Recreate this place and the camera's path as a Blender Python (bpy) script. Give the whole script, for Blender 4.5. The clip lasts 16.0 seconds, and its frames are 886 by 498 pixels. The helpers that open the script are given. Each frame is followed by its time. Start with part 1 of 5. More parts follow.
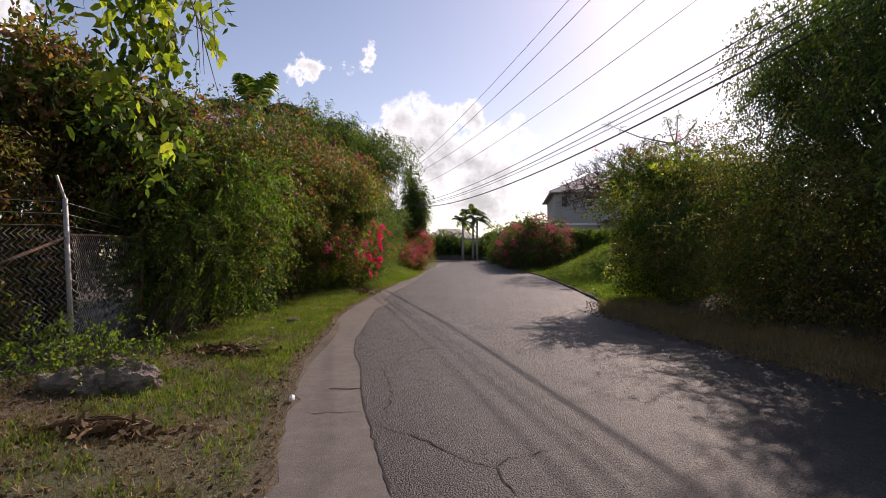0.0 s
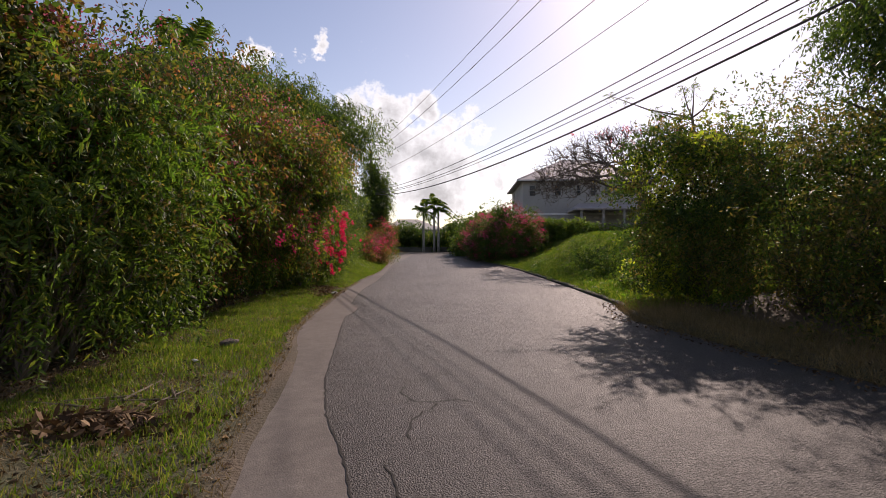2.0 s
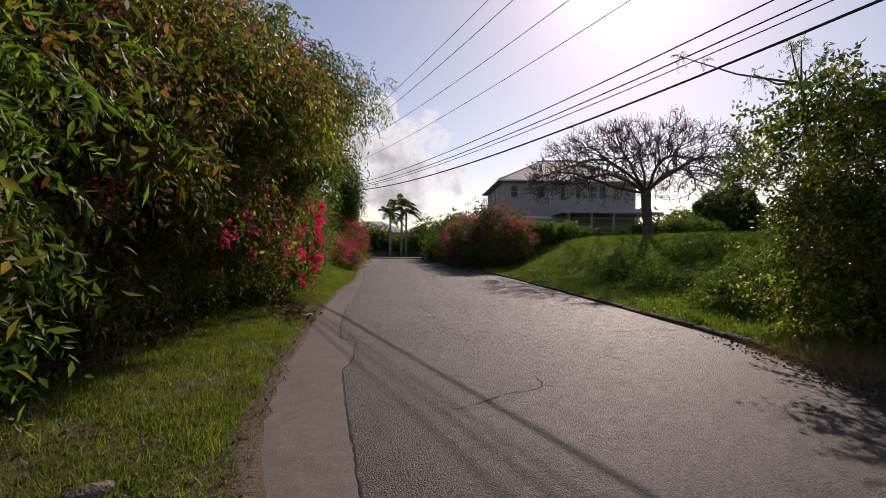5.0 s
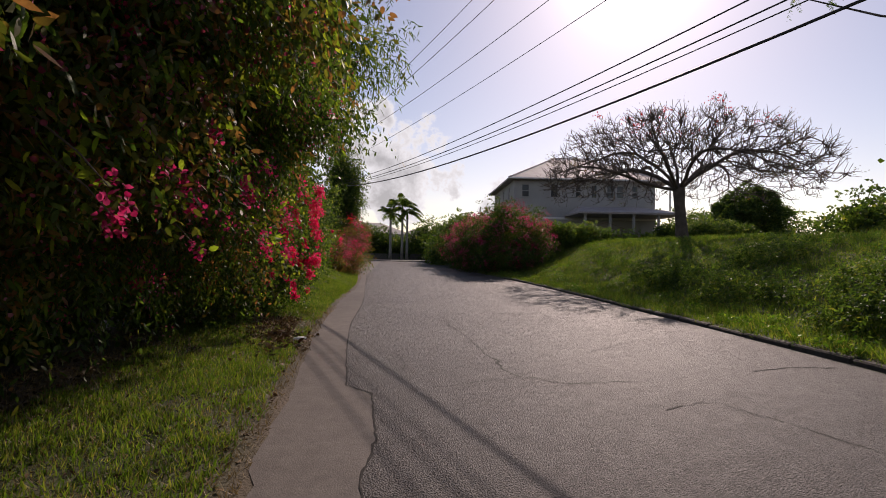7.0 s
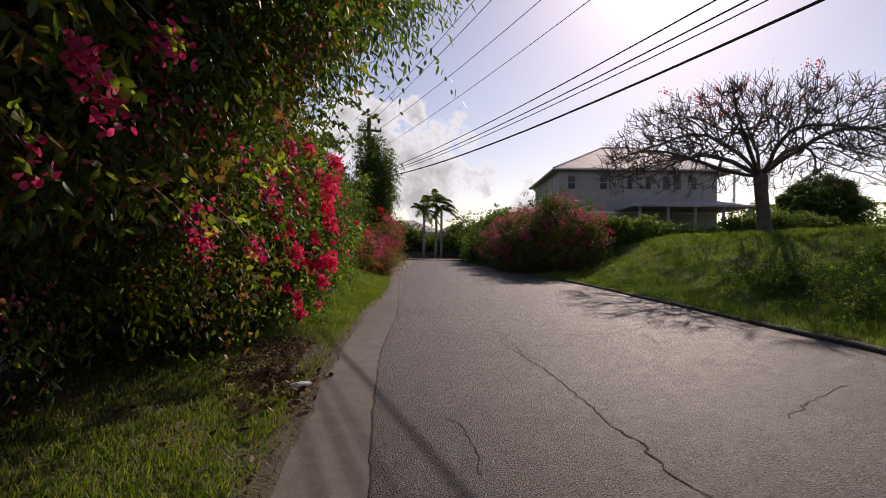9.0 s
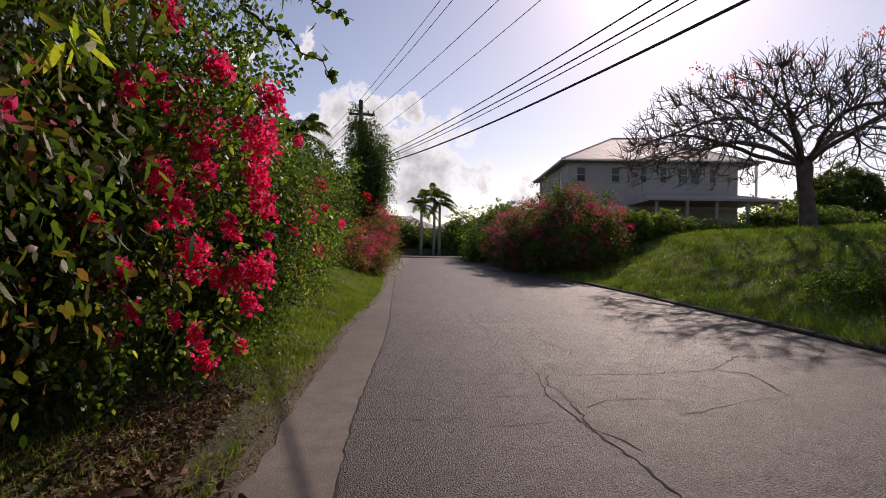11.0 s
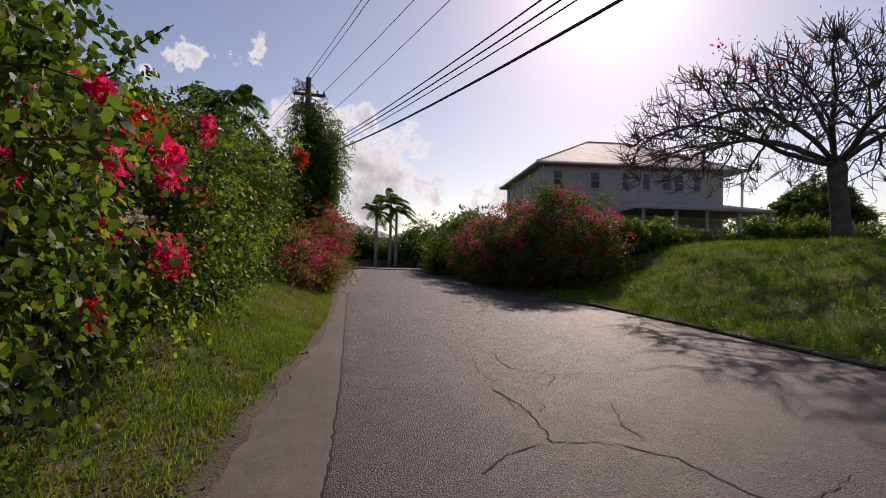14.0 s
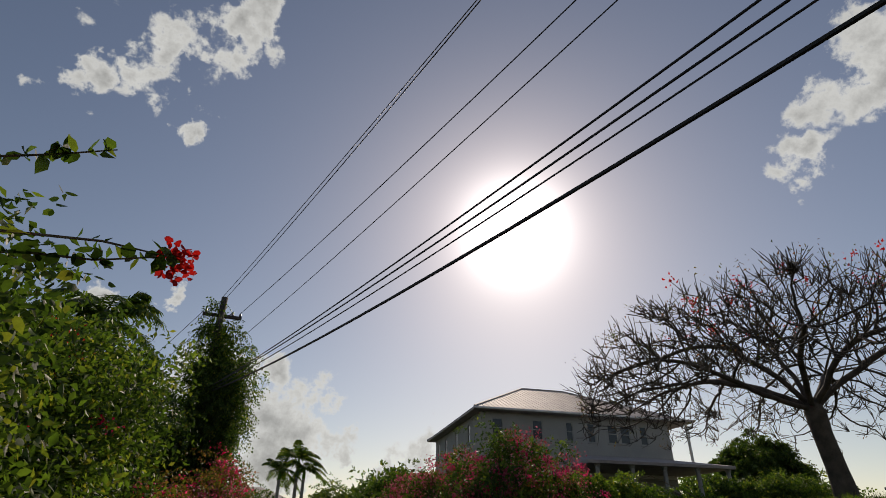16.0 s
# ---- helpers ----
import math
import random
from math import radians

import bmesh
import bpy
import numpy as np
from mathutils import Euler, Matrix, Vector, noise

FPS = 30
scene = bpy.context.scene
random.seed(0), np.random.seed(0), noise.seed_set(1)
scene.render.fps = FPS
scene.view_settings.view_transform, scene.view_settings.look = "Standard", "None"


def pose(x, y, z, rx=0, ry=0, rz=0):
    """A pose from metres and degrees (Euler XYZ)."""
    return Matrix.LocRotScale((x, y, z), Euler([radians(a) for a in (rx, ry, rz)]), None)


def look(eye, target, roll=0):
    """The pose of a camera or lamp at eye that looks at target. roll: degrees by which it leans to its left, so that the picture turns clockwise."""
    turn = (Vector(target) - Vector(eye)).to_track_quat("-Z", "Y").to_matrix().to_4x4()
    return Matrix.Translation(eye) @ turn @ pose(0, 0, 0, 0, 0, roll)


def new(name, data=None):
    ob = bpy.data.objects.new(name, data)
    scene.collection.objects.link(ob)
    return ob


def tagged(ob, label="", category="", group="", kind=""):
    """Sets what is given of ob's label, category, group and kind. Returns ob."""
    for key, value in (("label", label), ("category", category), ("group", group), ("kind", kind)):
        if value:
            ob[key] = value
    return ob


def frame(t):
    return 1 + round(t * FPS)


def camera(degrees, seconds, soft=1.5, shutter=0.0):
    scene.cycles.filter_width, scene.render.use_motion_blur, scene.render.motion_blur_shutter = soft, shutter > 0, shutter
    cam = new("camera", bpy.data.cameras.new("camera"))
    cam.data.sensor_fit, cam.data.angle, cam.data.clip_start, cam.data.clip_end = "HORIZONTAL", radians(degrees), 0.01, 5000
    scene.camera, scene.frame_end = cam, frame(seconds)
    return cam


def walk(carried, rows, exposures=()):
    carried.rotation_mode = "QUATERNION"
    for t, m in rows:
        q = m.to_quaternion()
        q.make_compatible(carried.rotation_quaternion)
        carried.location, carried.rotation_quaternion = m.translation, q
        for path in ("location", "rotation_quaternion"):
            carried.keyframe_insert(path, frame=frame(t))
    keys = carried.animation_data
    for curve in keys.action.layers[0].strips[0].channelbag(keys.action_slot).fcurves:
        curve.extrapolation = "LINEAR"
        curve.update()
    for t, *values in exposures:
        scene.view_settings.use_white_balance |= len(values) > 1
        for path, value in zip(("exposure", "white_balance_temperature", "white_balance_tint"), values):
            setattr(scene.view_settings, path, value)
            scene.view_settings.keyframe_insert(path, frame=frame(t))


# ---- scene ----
# ---- camera and its walk ----
cam = camera(80.0, 16.0, soft=0.9)
PATH = [
    (0, 0.000, -0.000, 1.466, 90.85, 0.06, -1.78),
    (0.5, -0.183, 0.840, 1.480, 90.90, -0.27, -2.57),
    (1, -0.324, 1.698, 1.487, 90.77, 0.11, -3.57),
    (1.5, -0.471, 2.512, 1.501, 89.86, -0.24, -4.01),
    (2, -0.608, 3.291, 1.506, 89.92, 0.29, -6.65),
    (2.5, -0.776, 4.122, 1.509, 90.92, -0.68, -6.97),
    (3, -0.982, 4.887, 1.561, 89.80, -0.59, -9.47),
    (5.5, -1.564, 9.101, 1.535, 90.96, -0.63, -11.51),
    (6, -1.616, 9.945, 1.525, 91.69, -0.79, -11.78),
    (6.5, -1.600, 10.830, 1.495, 91.27, -0.37, -12.17),
    (7, -1.599, 11.695, 1.489, 90.73, -0.86, -11.66),
    (7.5, -1.589, 12.563, 1.468, 90.60, -0.64, -12.65),
    (8, -1.555, 13.425, 1.476, 91.38, -0.52, -10.62),
    (8.5, -1.522, 14.232, 1.472, 92.26, -0.39, -11.15),
    (9, -1.457, 15.008, 1.488, 90.51, -0.60, -8.20),
    (11.5, -1.145, 18.878, 1.533, 89.94, -0.79, -8.57),
    (12, -1.150, 19.676, 1.521, 89.34, 1.15, 3.82),
    (12.5, -1.171, 20.487, 1.498, 90.92, 1.05, 10.9),
    (13, -1.078, 21.297, 1.526, 91.33, -1.20, -0.26),
    (13.5, -1.030, 22.074, 1.501, 91.62, -2.15, -8.30),
    (14, -0.956, 22.895, 1.504, 91.52, -1.41, -13.74),
    (14.5, -0.877, 23.752, 1.511, 91.91, -1.24, -12.52),
    (15, -0.847, 24.582, 1.513, 92.21, -1.36, -14.60),
    (15.5, -0.848, 25.417, 1.422, 104.04, -2.01, -12.42),
    (16, -0.818, 26.263, 1.496, 118.74, -0.66, -22.71),
]
walk(cam, [(r[0], pose(*r[1:])) for r in PATH], exposures=[(0.0, 0.44, 7450, 29), (3.0, 0.22, 7450, 29), (5.5, 0.0, 7400, 29), (9.0, 0.0, 7400, 29), (11.5, 0.2, 7400, 29), (12.5, 0.42, 7400, 29), (13.0, 0.15, 7400, 29), (13.5, 0.05, 7400, 29),
     (14.5, -0.1, 7400, 29), (15.2, -0.05, 7200, 26), (15.6, -0.22, 7400, 22), (16.0, -0.42, 7650, 18)])

# ---- sky and sun ----
SUN_AZ, SUN_EL = 31.3, 30.6      # degrees to the right of +y, and above the horizon


def direction(az, el):
    a, e = radians(az), radians(el)
    return Vector((math.sin(a) * math.cos(e), math.cos(a) * math.cos(e), math.sin(e)))


SUN_DIR = direction(SUN_AZ, SUN_EL)
sun_data = bpy.data.lights.new("sun", "SUN")
sun_data.energy, sun_data.angle, sun_data.color = 3.6, radians(0.55), (1.0, 0.94, 0.85)
sun = new("sun", sun_data)
sun.matrix_world = look(SUN_DIR * 60, (0, 0, 0))

# clouds: azimuth, elevation and angular radius in degrees
CLOUDS = [(0, 14, 4.2), (4.2, 14.2, 3.6), (8, 11.5, 4.2), (10.5, 9.5, 3.2), (-4.2, 11.5, 3.8), (-6.5, 9.5, 2.6), (1, 9, 6.0), (6.5, 8, 5.0),
          (-13.5, 18, 2.6), (-11, 19, 2.2), (-8.5, 21, 1.8), (-13.5, 15.5, 1.6), (-26, 22, 1.3),
          (-13, 43, 3.4), (-9, 46, 3.6), (-5, 49, 3.2), (-17, 39, 3.2), (-21, 36, 2.4), (-11, 37, 2.2), (64, 31, 3.0), (72, 36, 4.6), (76, 30, 4.0), (-41, 20, 4.0), (-45, 17, 4.0),
          (-4, 5, 4.5), (20, 4, 4.5), (28, 5, 3.5), (140, 25, 9), (200, 18, 12), (-100, 30, 9), (-150, 22, 8)]
world = bpy.data.worlds.new("sky")
scene.world = world
world.use_nodes = True
wt = world.node_tree
wt.nodes.clear()


def wn(kind, **values):
    n = wt.nodes.new(kind)
    for k, v in values.items():
        n.inputs[int(k[1:])].default_value = v
    return n


def wmath(op, a, b=None):
    n = wt.nodes.new("ShaderNodeMath")
    n.operation = op
    for i, v in enumerate((a, b)):
        if v is None:
            continue
        if isinstance(v, (int, float)):
            n.inputs[i].default_value = v
        else:
            wt.links.new(v, n.inputs[i])
    return n.outputs[0]


sky = wt.nodes.new("ShaderNodeTexSky")
sky.sky_type, sky.sun_disc = "NISHITA", False
sky.sun_elevation, sky.sun_rotation = radians(SUN_EL), radians(SUN_AZ)
sky.air_density, sky.dust_density, sky.ozone_density = 1.0, 0.35, 1.3
coord = wt.nodes.new("ShaderNodeTexCoord")
view = coord.outputs["Generated"]
swirl = wn("ShaderNodeTexNoise", i2=7.0, i3=6.0, i4=0.6)
wt.links.new(view, swirl.inputs["Vector"])
shift = wt.nodes.new("ShaderNodeVectorMath")
shift.operation = "MULTIPLY_ADD"
wt.links.new(swirl.outputs["Color"], shift.inputs[0])
shift.inputs[1].default_value, shift.inputs[2].default_value = (0.26, 0.26, 0.26), (-0.13, -0.13, -0.13)
warped = wt.nodes.new("ShaderNodeVectorMath")
wt.links.new(view, warped.inputs[0])
wt.links.new(shift.outputs[0], warped.inputs[1])
billow = wn("ShaderNodeTexNoise", i2=15.0, i3=14.0, i4=0.62)
wt.links.new(view, billow.inputs["Vector"])
shape = None
for az, el, size in CLOUDS:
    n = wt.nodes.new("ShaderNodeVectorMath")
    n.operation = "DISTANCE"
    n.inputs[1].default_value = direction(az, el)
    wt.links.new(warped.outputs[0], n.inputs[0])
    s = wmath("SUBTRACT", 1.0, wmath("DIVIDE", n.outputs["Value"], radians(size)))
    shape = s if shape is None else wmath("MAXIMUM", shape, s)
ragged = wmath("MULTIPLY", wmath("SUBTRACT", billow.outputs[0], 0.5), 2.9)
mask = wt.nodes.new("ShaderNodeMapRange")
mask.interpolation_type = "SMOOTHSTEP"
wt.links.new(wmath("ADD", shape, ragged), mask.inputs[0])
mask.inputs[1].default_value, mask.inputs[2].default_value = -0.02, 0.36
# cloud tone: grey where thick, white at the rim
tone = wt.nodes.new("ShaderNodeMapRange")
wt.links.new(wmath("ADD", shape, wmath("MULTIPLY", ragged, 1.3)), tone.inputs[0])
tone.inputs[1].default_value, tone.inputs[2].default_value = 0.15, 1.15
tone.inputs[3].default_value, tone.inputs[4].default_value = 9.0, 4.6
cloud_col = wt.nodes.new("ShaderNodeMix")
cloud_col.data_type = "RGBA"
cloud_col.blend_type = "MULTIPLY"
cloud_col.inputs[0].default_value = 1.0
cloud_col.inputs[6].default_value = (0.87, 1.0, 1.06, 1)
wt.links.new(tone.outputs[0], cloud_col.inputs[7])
mixed = wt.nodes.new("ShaderNodeMix")
mixed.data_type = "RGBA"
wt.links.new(wmath("MULTIPLY", mask.outputs[0], 0.94), mixed.inputs[0])
wt.links.new(sky.outputs[0], mixed.inputs[6])
wt.links.new(cloud_col.outputs[2], mixed.inputs[7])
# bright haze round the sun
dot = wt.nodes.new("ShaderNodeVectorMath")
dot.operation = "DOT_PRODUCT"
dot.inputs[1].default_value = SUN_DIR
wt.links.new(view, dot.inputs[0])
near = wmath("MAXIMUM", dot.outputs["Value"], 0.0)
haze = wmath("ADD", wmath("MULTIPLY", wmath("POWER", near, 70.0), 2.4), wmath("ADD", wmath("MULTIPLY", wmath("POWER", near, 12.0), 0.26), wmath("MULTIPLY", wmath("POWER", near, 300.0), 20.0)))
glow = wt.nodes.new("ShaderNodeMix")
glow.data_type = "RGBA"
glow.blend_type = "ADD"
glow.inputs[0].default_value = 1.0
wt.links.new(mixed.outputs[2], glow.inputs[6])
tint = wt.nodes.new("ShaderNodeMix")
tint.data_type = "RGBA"
tint.blend_type = "MULTIPLY"
tint.inputs[0].default_value = 1.0
tint.inputs[6].default_value = (0.94, 0.985, 1.05, 1)
wt.links.new(haze, tint.inputs[7])
wt.links.new(tint.outputs[2], glow.inputs[7])
back = wt.nodes.new("ShaderNodeBackground")
back.inputs[1].default_value = 0.10
wt.links.new(glow.outputs[2], back.inputs[0])
wout = wt.nodes.new("ShaderNodeOutputWorld")
wt.links.new(back.outputs[0], wout.inputs[0])

# ---- materials ----


def nodes_of(name):
    m = bpy.data.materials.new(name)
    m.use_nodes = True
    t = m.node_tree
    return m, t, t.nodes["Principled BSDF"]


def noise_node(t, scale, detail=4.0, rough=0.55):
    c = t.nodes.new("ShaderNodeTexCoord")
    n = t.nodes.new("ShaderNodeTexNoise")
    n.inputs["Scale"].default_value, n.inputs["Detail"].default_value, n.inputs["Roughness"].default_value = scale, detail, rough
    t.links.new(c.outputs["Object"], n.inputs["Vector"])
    return n


def ramp(t, source, stops):
    r = t.nodes.new("ShaderNodeValToRGB")
    els = r.color_ramp.elements
    while len(els) < len(stops):
        els.new(0.5)
    for e, (p, c) in zip(els, stops):
        e.position, e.color = p, (*c, 1)
    t.links.new(source, r.inputs[0])
    return r.outputs[0]


def mixc(t, fac, a, b, blend="MIX"):
    n = t.nodes.new("ShaderNodeMix")
    n.data_type, n.blend_type = "RGBA", blend
    for i, v in ((0, fac), (6, a), (7, b)):
        if isinstance(v, (int, float)):
            n.inputs[i].default_value = v
        elif isinstance(v, tuple):
            n.inputs[i].default_value = (*v, 1)
        else:
            t.links.new(v, n.inputs[i])
    return n.outputs[2]


def bump(t, bsdf, source, strength, distance=0.01):
    b = t.nodes.new("ShaderNodeBump")
    b.inputs["Strength"].default_value, b.inputs["Distance"].default_value = strength, distance
    t.links.new(source, b.inputs["Height"])
    t.links.new(b.outputs[0], bsdf.inputs["Normal"])


def leaf_mat(name, stops, glow_tint=(1.5, 1.7, 0.7), through_light=0.36, rough=0.5, blotch_shade=0.5):
    """A leaf: each one with its own tone, letting some light through."""
    m, t, b = nodes_of(name)
    g = t.nodes.new("ShaderNodeNewGeometry")
    col = ramp(t, g.outputs["Random Per Island"], stops)
    # Broad dark and bright patches painted in for shaded and sunlit clumps.
    big = noise_node(t, 1.5, 3.0)
    col = mixc(t, blotch_shade, col, ramp(t, big.outputs[0], [(0.32, (0.4, 0.4, 0.38)), (0.66, (1.35, 1.3, 1.15))]), "MULTIPLY")
    spots = noise_node(t, 48.0, 3.0, 0.6)
    col = mixc(t, blotch_shade * 0.8, col, ramp(t, spots.outputs[0], [(0.32, (0.55, 0.55, 0.5)), (0.68, (1.3, 1.3, 1.25))]), "MULTIPLY")
    bump(t, b, spots.outputs[0], 0.35, 0.006)
    t.links.new(col, b.inputs["Base Color"])
    b.inputs["Roughness"].default_value = rough
    b.inputs["Specular IOR Level"].default_value = 0.3
    tr = t.nodes.new("ShaderNodeBsdfTranslucent")
    t.links.new(mixc(t, 1.0, col, glow_tint, "MULTIPLY"), tr.inputs[0])
    mx = t.nodes.new("ShaderNodeMixShader")
    mx.inputs[0].default_value = through_light
    t.links.new(b.outputs[0], mx.inputs[1])
    t.links.new(tr.outputs[0], mx.inputs[2])
    t.links.new(mx.outputs[0], t.nodes["Material Output"].inputs[0])
    return m


def rough_mat(name, stops, scale, rough=0.8, fine=40.0, strength=0.4, distance=0.01, metal=0.0):
    """A plain weathered surface with a broad and a fine variation."""
    m, t, b = nodes_of(name)
    n1, n2 = noise_node(t, scale), noise_node(t, fine, 3.0)
    col = ramp(t, n1.outputs[0], stops)
    col = mixc(t, 0.5, col, ramp(t, n2.outputs[0], [(0.3, (0.7, 0.7, 0.7)), (0.7, (1.2, 1.2, 1.2))]), "MULTIPLY")
    t.links.new(col, b.inputs["Base Color"])
    b.inputs["Roughness"].default_value, b.inputs["Metallic"].default_value = rough, metal
    bump(t, b, n2.outputs[0], strength, distance)
    return m


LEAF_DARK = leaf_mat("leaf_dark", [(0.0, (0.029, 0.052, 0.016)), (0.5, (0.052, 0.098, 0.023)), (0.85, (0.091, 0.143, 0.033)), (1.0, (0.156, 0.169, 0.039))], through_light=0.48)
LEAF_MID = leaf_mat("leaf_mid", [(0.0, (0.051, 0.086, 0.021)), (0.5, (0.086, 0.151, 0.033)), (0.8, (0.144, 0.216, 0.044)), (1.0, (0.274, 0.259, 0.057))], through_light=0.48)
LEAF_BRIGHT = leaf_mat("leaf_bright", [(0.0, (0.055, 0.120, 0.022)), (0.6, (0.098, 0.197, 0.032)), (1.0, (0.218, 0.284, 0.055))], through_light=0.48)
LEAF_DRY = leaf_mat("leaf_dry", [(0.0, (0.090, 0.075, 0.026)), (0.35, (0.083, 0.113, 0.030)), (0.7, (0.194, 0.149, 0.053)), (1.0, (0.299, 0.194, 0.090))], through_light=0.48)
LEAF_RUST = leaf_mat("leaf_rust", [(0.0, (0.060, 0.090, 0.022)), (0.45, (0.135, 0.128, 0.033)), (0.75, (0.224, 0.105, 0.053)), (1.0, (0.329, 0.135, 0.090))], through_light=0.48)
LEAF_YELLOW = leaf_mat("leaf_yellow", [(0.0, (0.125, 0.188, 0.025)), (0.6, (0.250, 0.312, 0.050)), (1.0, (0.413, 0.413, 0.075))], through_light=0.62)
BLOOM_PINK = leaf_mat("bloom_pink", [(0.0, (0.7, 0.014, 0.085)), (0.6, (0.88, 0.035, 0.17)), (1.0, (0.94, 0.15, 0.31))], (1.1, 1.0, 1.05), 0.58, 0.6, 0.25)
BLOOM_MAGENTA = leaf_mat("bloom_magenta", [(0.0, (0.5, 0.02, 0.12)), (1.0, (0.75, 0.1, 0.27))], (1.2, 0.85, 0.95), 0.5, 0.6, 0.25)
BLOOM_RED = leaf_mat("bloom_red", [(0.0, (0.5, 0.015, 0.012)), (1.0, (0.75, 0.06, 0.05))], (1.2, 0.7, 0.7), 0.45, 0.6, 0.25)
BLOOM_DUSK = leaf_mat("bloom_dusk", [(0.0, (0.27, 0.045, 0.085)), (0.6, (0.48, 0.11, 0.18)), (1.0, (0.6, 0.25, 0.29))], (1.2, 0.9, 0.9), 0.4, 0.6, 0.25)
BLOOM_WHITE = leaf_mat("bloom_white", [(0.0, (0.5, 0.52, 0.4)), (1.0, (0.72, 0.72, 0.6))], (1.1, 1.1, 0.9), 0.3, 0.6, 0.25)
GRASS = leaf_mat("grass_blade", [(0.0, (0.056, 0.113, 0.017)), (0.55, (0.118, 0.19, 0.03)), (0.85, (0.2, 0.23, 0.06)), (1.0, (0.315, 0.259, 0.113))], (1.4, 1.6, 0.6), 0.48)
GRASS_DRY = leaf_mat("grass_dry", [(0.0, (0.14, 0.11, 0.05)), (0.6, (0.24, 0.18, 0.09)), (1.0, (0.34, 0.26, 0.14))], (1.2, 1.1, 0.8), 0.25)
LITTER = leaf_mat("dead_leaf", [(0.0, (0.05, 0.03, 0.018)), (0.6, (0.12, 0.07, 0.035)), (1.0, (0.3, 0.21, 0.12))], (1.1, 1.0, 0.8), 0.1, 0.8)
BARK = rough_mat("bark", [(0.3, (0.045, 0.034, 0.026)), (0.7, (0.12, 0.095, 0.075))], 3.0, 0.9, 35.0, 0.7, 0.02)
BARK_PALE = rough_mat("palm_bark", [(0.3, (0.2, 0.18, 0.155)), (0.7, (0.34, 0.31, 0.27))], 2.0, 0.85, 20.0, 0.4, 0.02)
TWIG = rough_mat("twig", [(0.3, (0.1, 0.078, 0.058)), (0.7, (0.24, 0.19, 0.14))], 6.0, 0.9, 60.0, 0.3)
POLE_WOOD = rough_mat("pole_wood", [(0.3, (0.05, 0.04, 0.033)), (0.7, (0.1, 0.085, 0.07))], 4.0, 0.85, 40.0, 0.4)
CABLE = rough_mat("cable_black", [(0.3, (0.012, 0.012, 0.013)), (0.7, (0.025, 0.025, 0.026))], 5.0, 0.6, 60.0, 0.1)
PORCELAIN = rough_mat("porcelain", [(0.3, (0.2, 0.17, 0.15)), (0.7, (0.3, 0.26, 0.23))], 5.0, 0.25, 60.0, 0.05)
GALV = rough_mat("galvanised_steel", [(0.3, (0.34, 0.33, 0.31)), (0.7, (0.52, 0.51, 0.48))], 6.0, 0.55, 50.0, 0.2, 0.003, 0.45)
RUST = rough_mat("rusty_steel", [(0.3, (0.16, 0.08, 0.045)), (0.7, (0.3, 0.2, 0.13))], 9.0, 0.8, 60.0, 0.4, 0.004, 0.2)
WALL_PAINT = rough_mat("house_paint", [(0.3, (0.31, 0.31, 0.3)), (0.7, (0.38, 0.375, 0.36))], 0.6, 0.85, 25.0, 0.15)
TRIM_PAINT = rough_mat("white_paint", [(0.3, (0.7, 0.7, 0.68)), (0.7, (0.8, 0.8, 0.78))], 2.0, 0.6, 30.0, 0.1)
ROOF = rough_mat("roof_shingle", [(0.3, (0.34, 0.29, 0.28)), (0.7, (0.46, 0.41, 0.39))], 1.5, 0.68, 18.0, 0.3)
ROOF_PALE = rough_mat("roof_pale", [(0.3, (0.5, 0.44, 0.38)), (0.7, (0.62, 0.56, 0.5))], 1.5, 0.8, 18.0, 0.2)
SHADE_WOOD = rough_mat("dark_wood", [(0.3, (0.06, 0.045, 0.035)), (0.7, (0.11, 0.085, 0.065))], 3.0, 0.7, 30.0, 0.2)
CONCRETE = rough_mat("kerb_concrete", [(0.25, (0.06, 0.058, 0.05)), (0.75, (0.16, 0.15, 0.135))], 3.0, 0.9, 45.0, 0.6, 0.01)
KERB = rough_mat("kerb_stone", [(0.25, (0.03, 0.026, 0.02)), (0.75, (0.1, 0.085, 0.065))], 2.5, 0.95, 30.0, 0.8, 0.012)
CORAL = rough_mat("coral_stone", [(0.3, (0.1, 0.08, 0.065)), (0.7, (0.27, 0.22, 0.18))], 7.0, 0.95, 45.0, 1.0, 0.03)
CLAY = rough_mat("clay_wall", [(0.3, (0.2, 0.09, 0.055)), (0.7, (0.3, 0.15, 0.1))], 1.5, 0.9, 30.0, 0.3)
PAPER = rough_mat("litter_white", [(0.3, (0.6, 0.6, 0.58)), (0.7, (0.75, 0.75, 0.73))], 8.0, 0.7, 60.0, 0.2)
CRACK = rough_mat("crack_dirt", [(0.3, (0.008, 0.007, 0.006)), (0.7, (0.02, 0.018, 0.015))], 12.0, 1.0, 80.0, 0.5)
GLASS, _t, _b = nodes_of("window_glass")
_b.inputs["Base Color"].default_value = (0.03, 0.035, 0.04, 1)
_b.inputs["Roughness"].default_value = 0.08


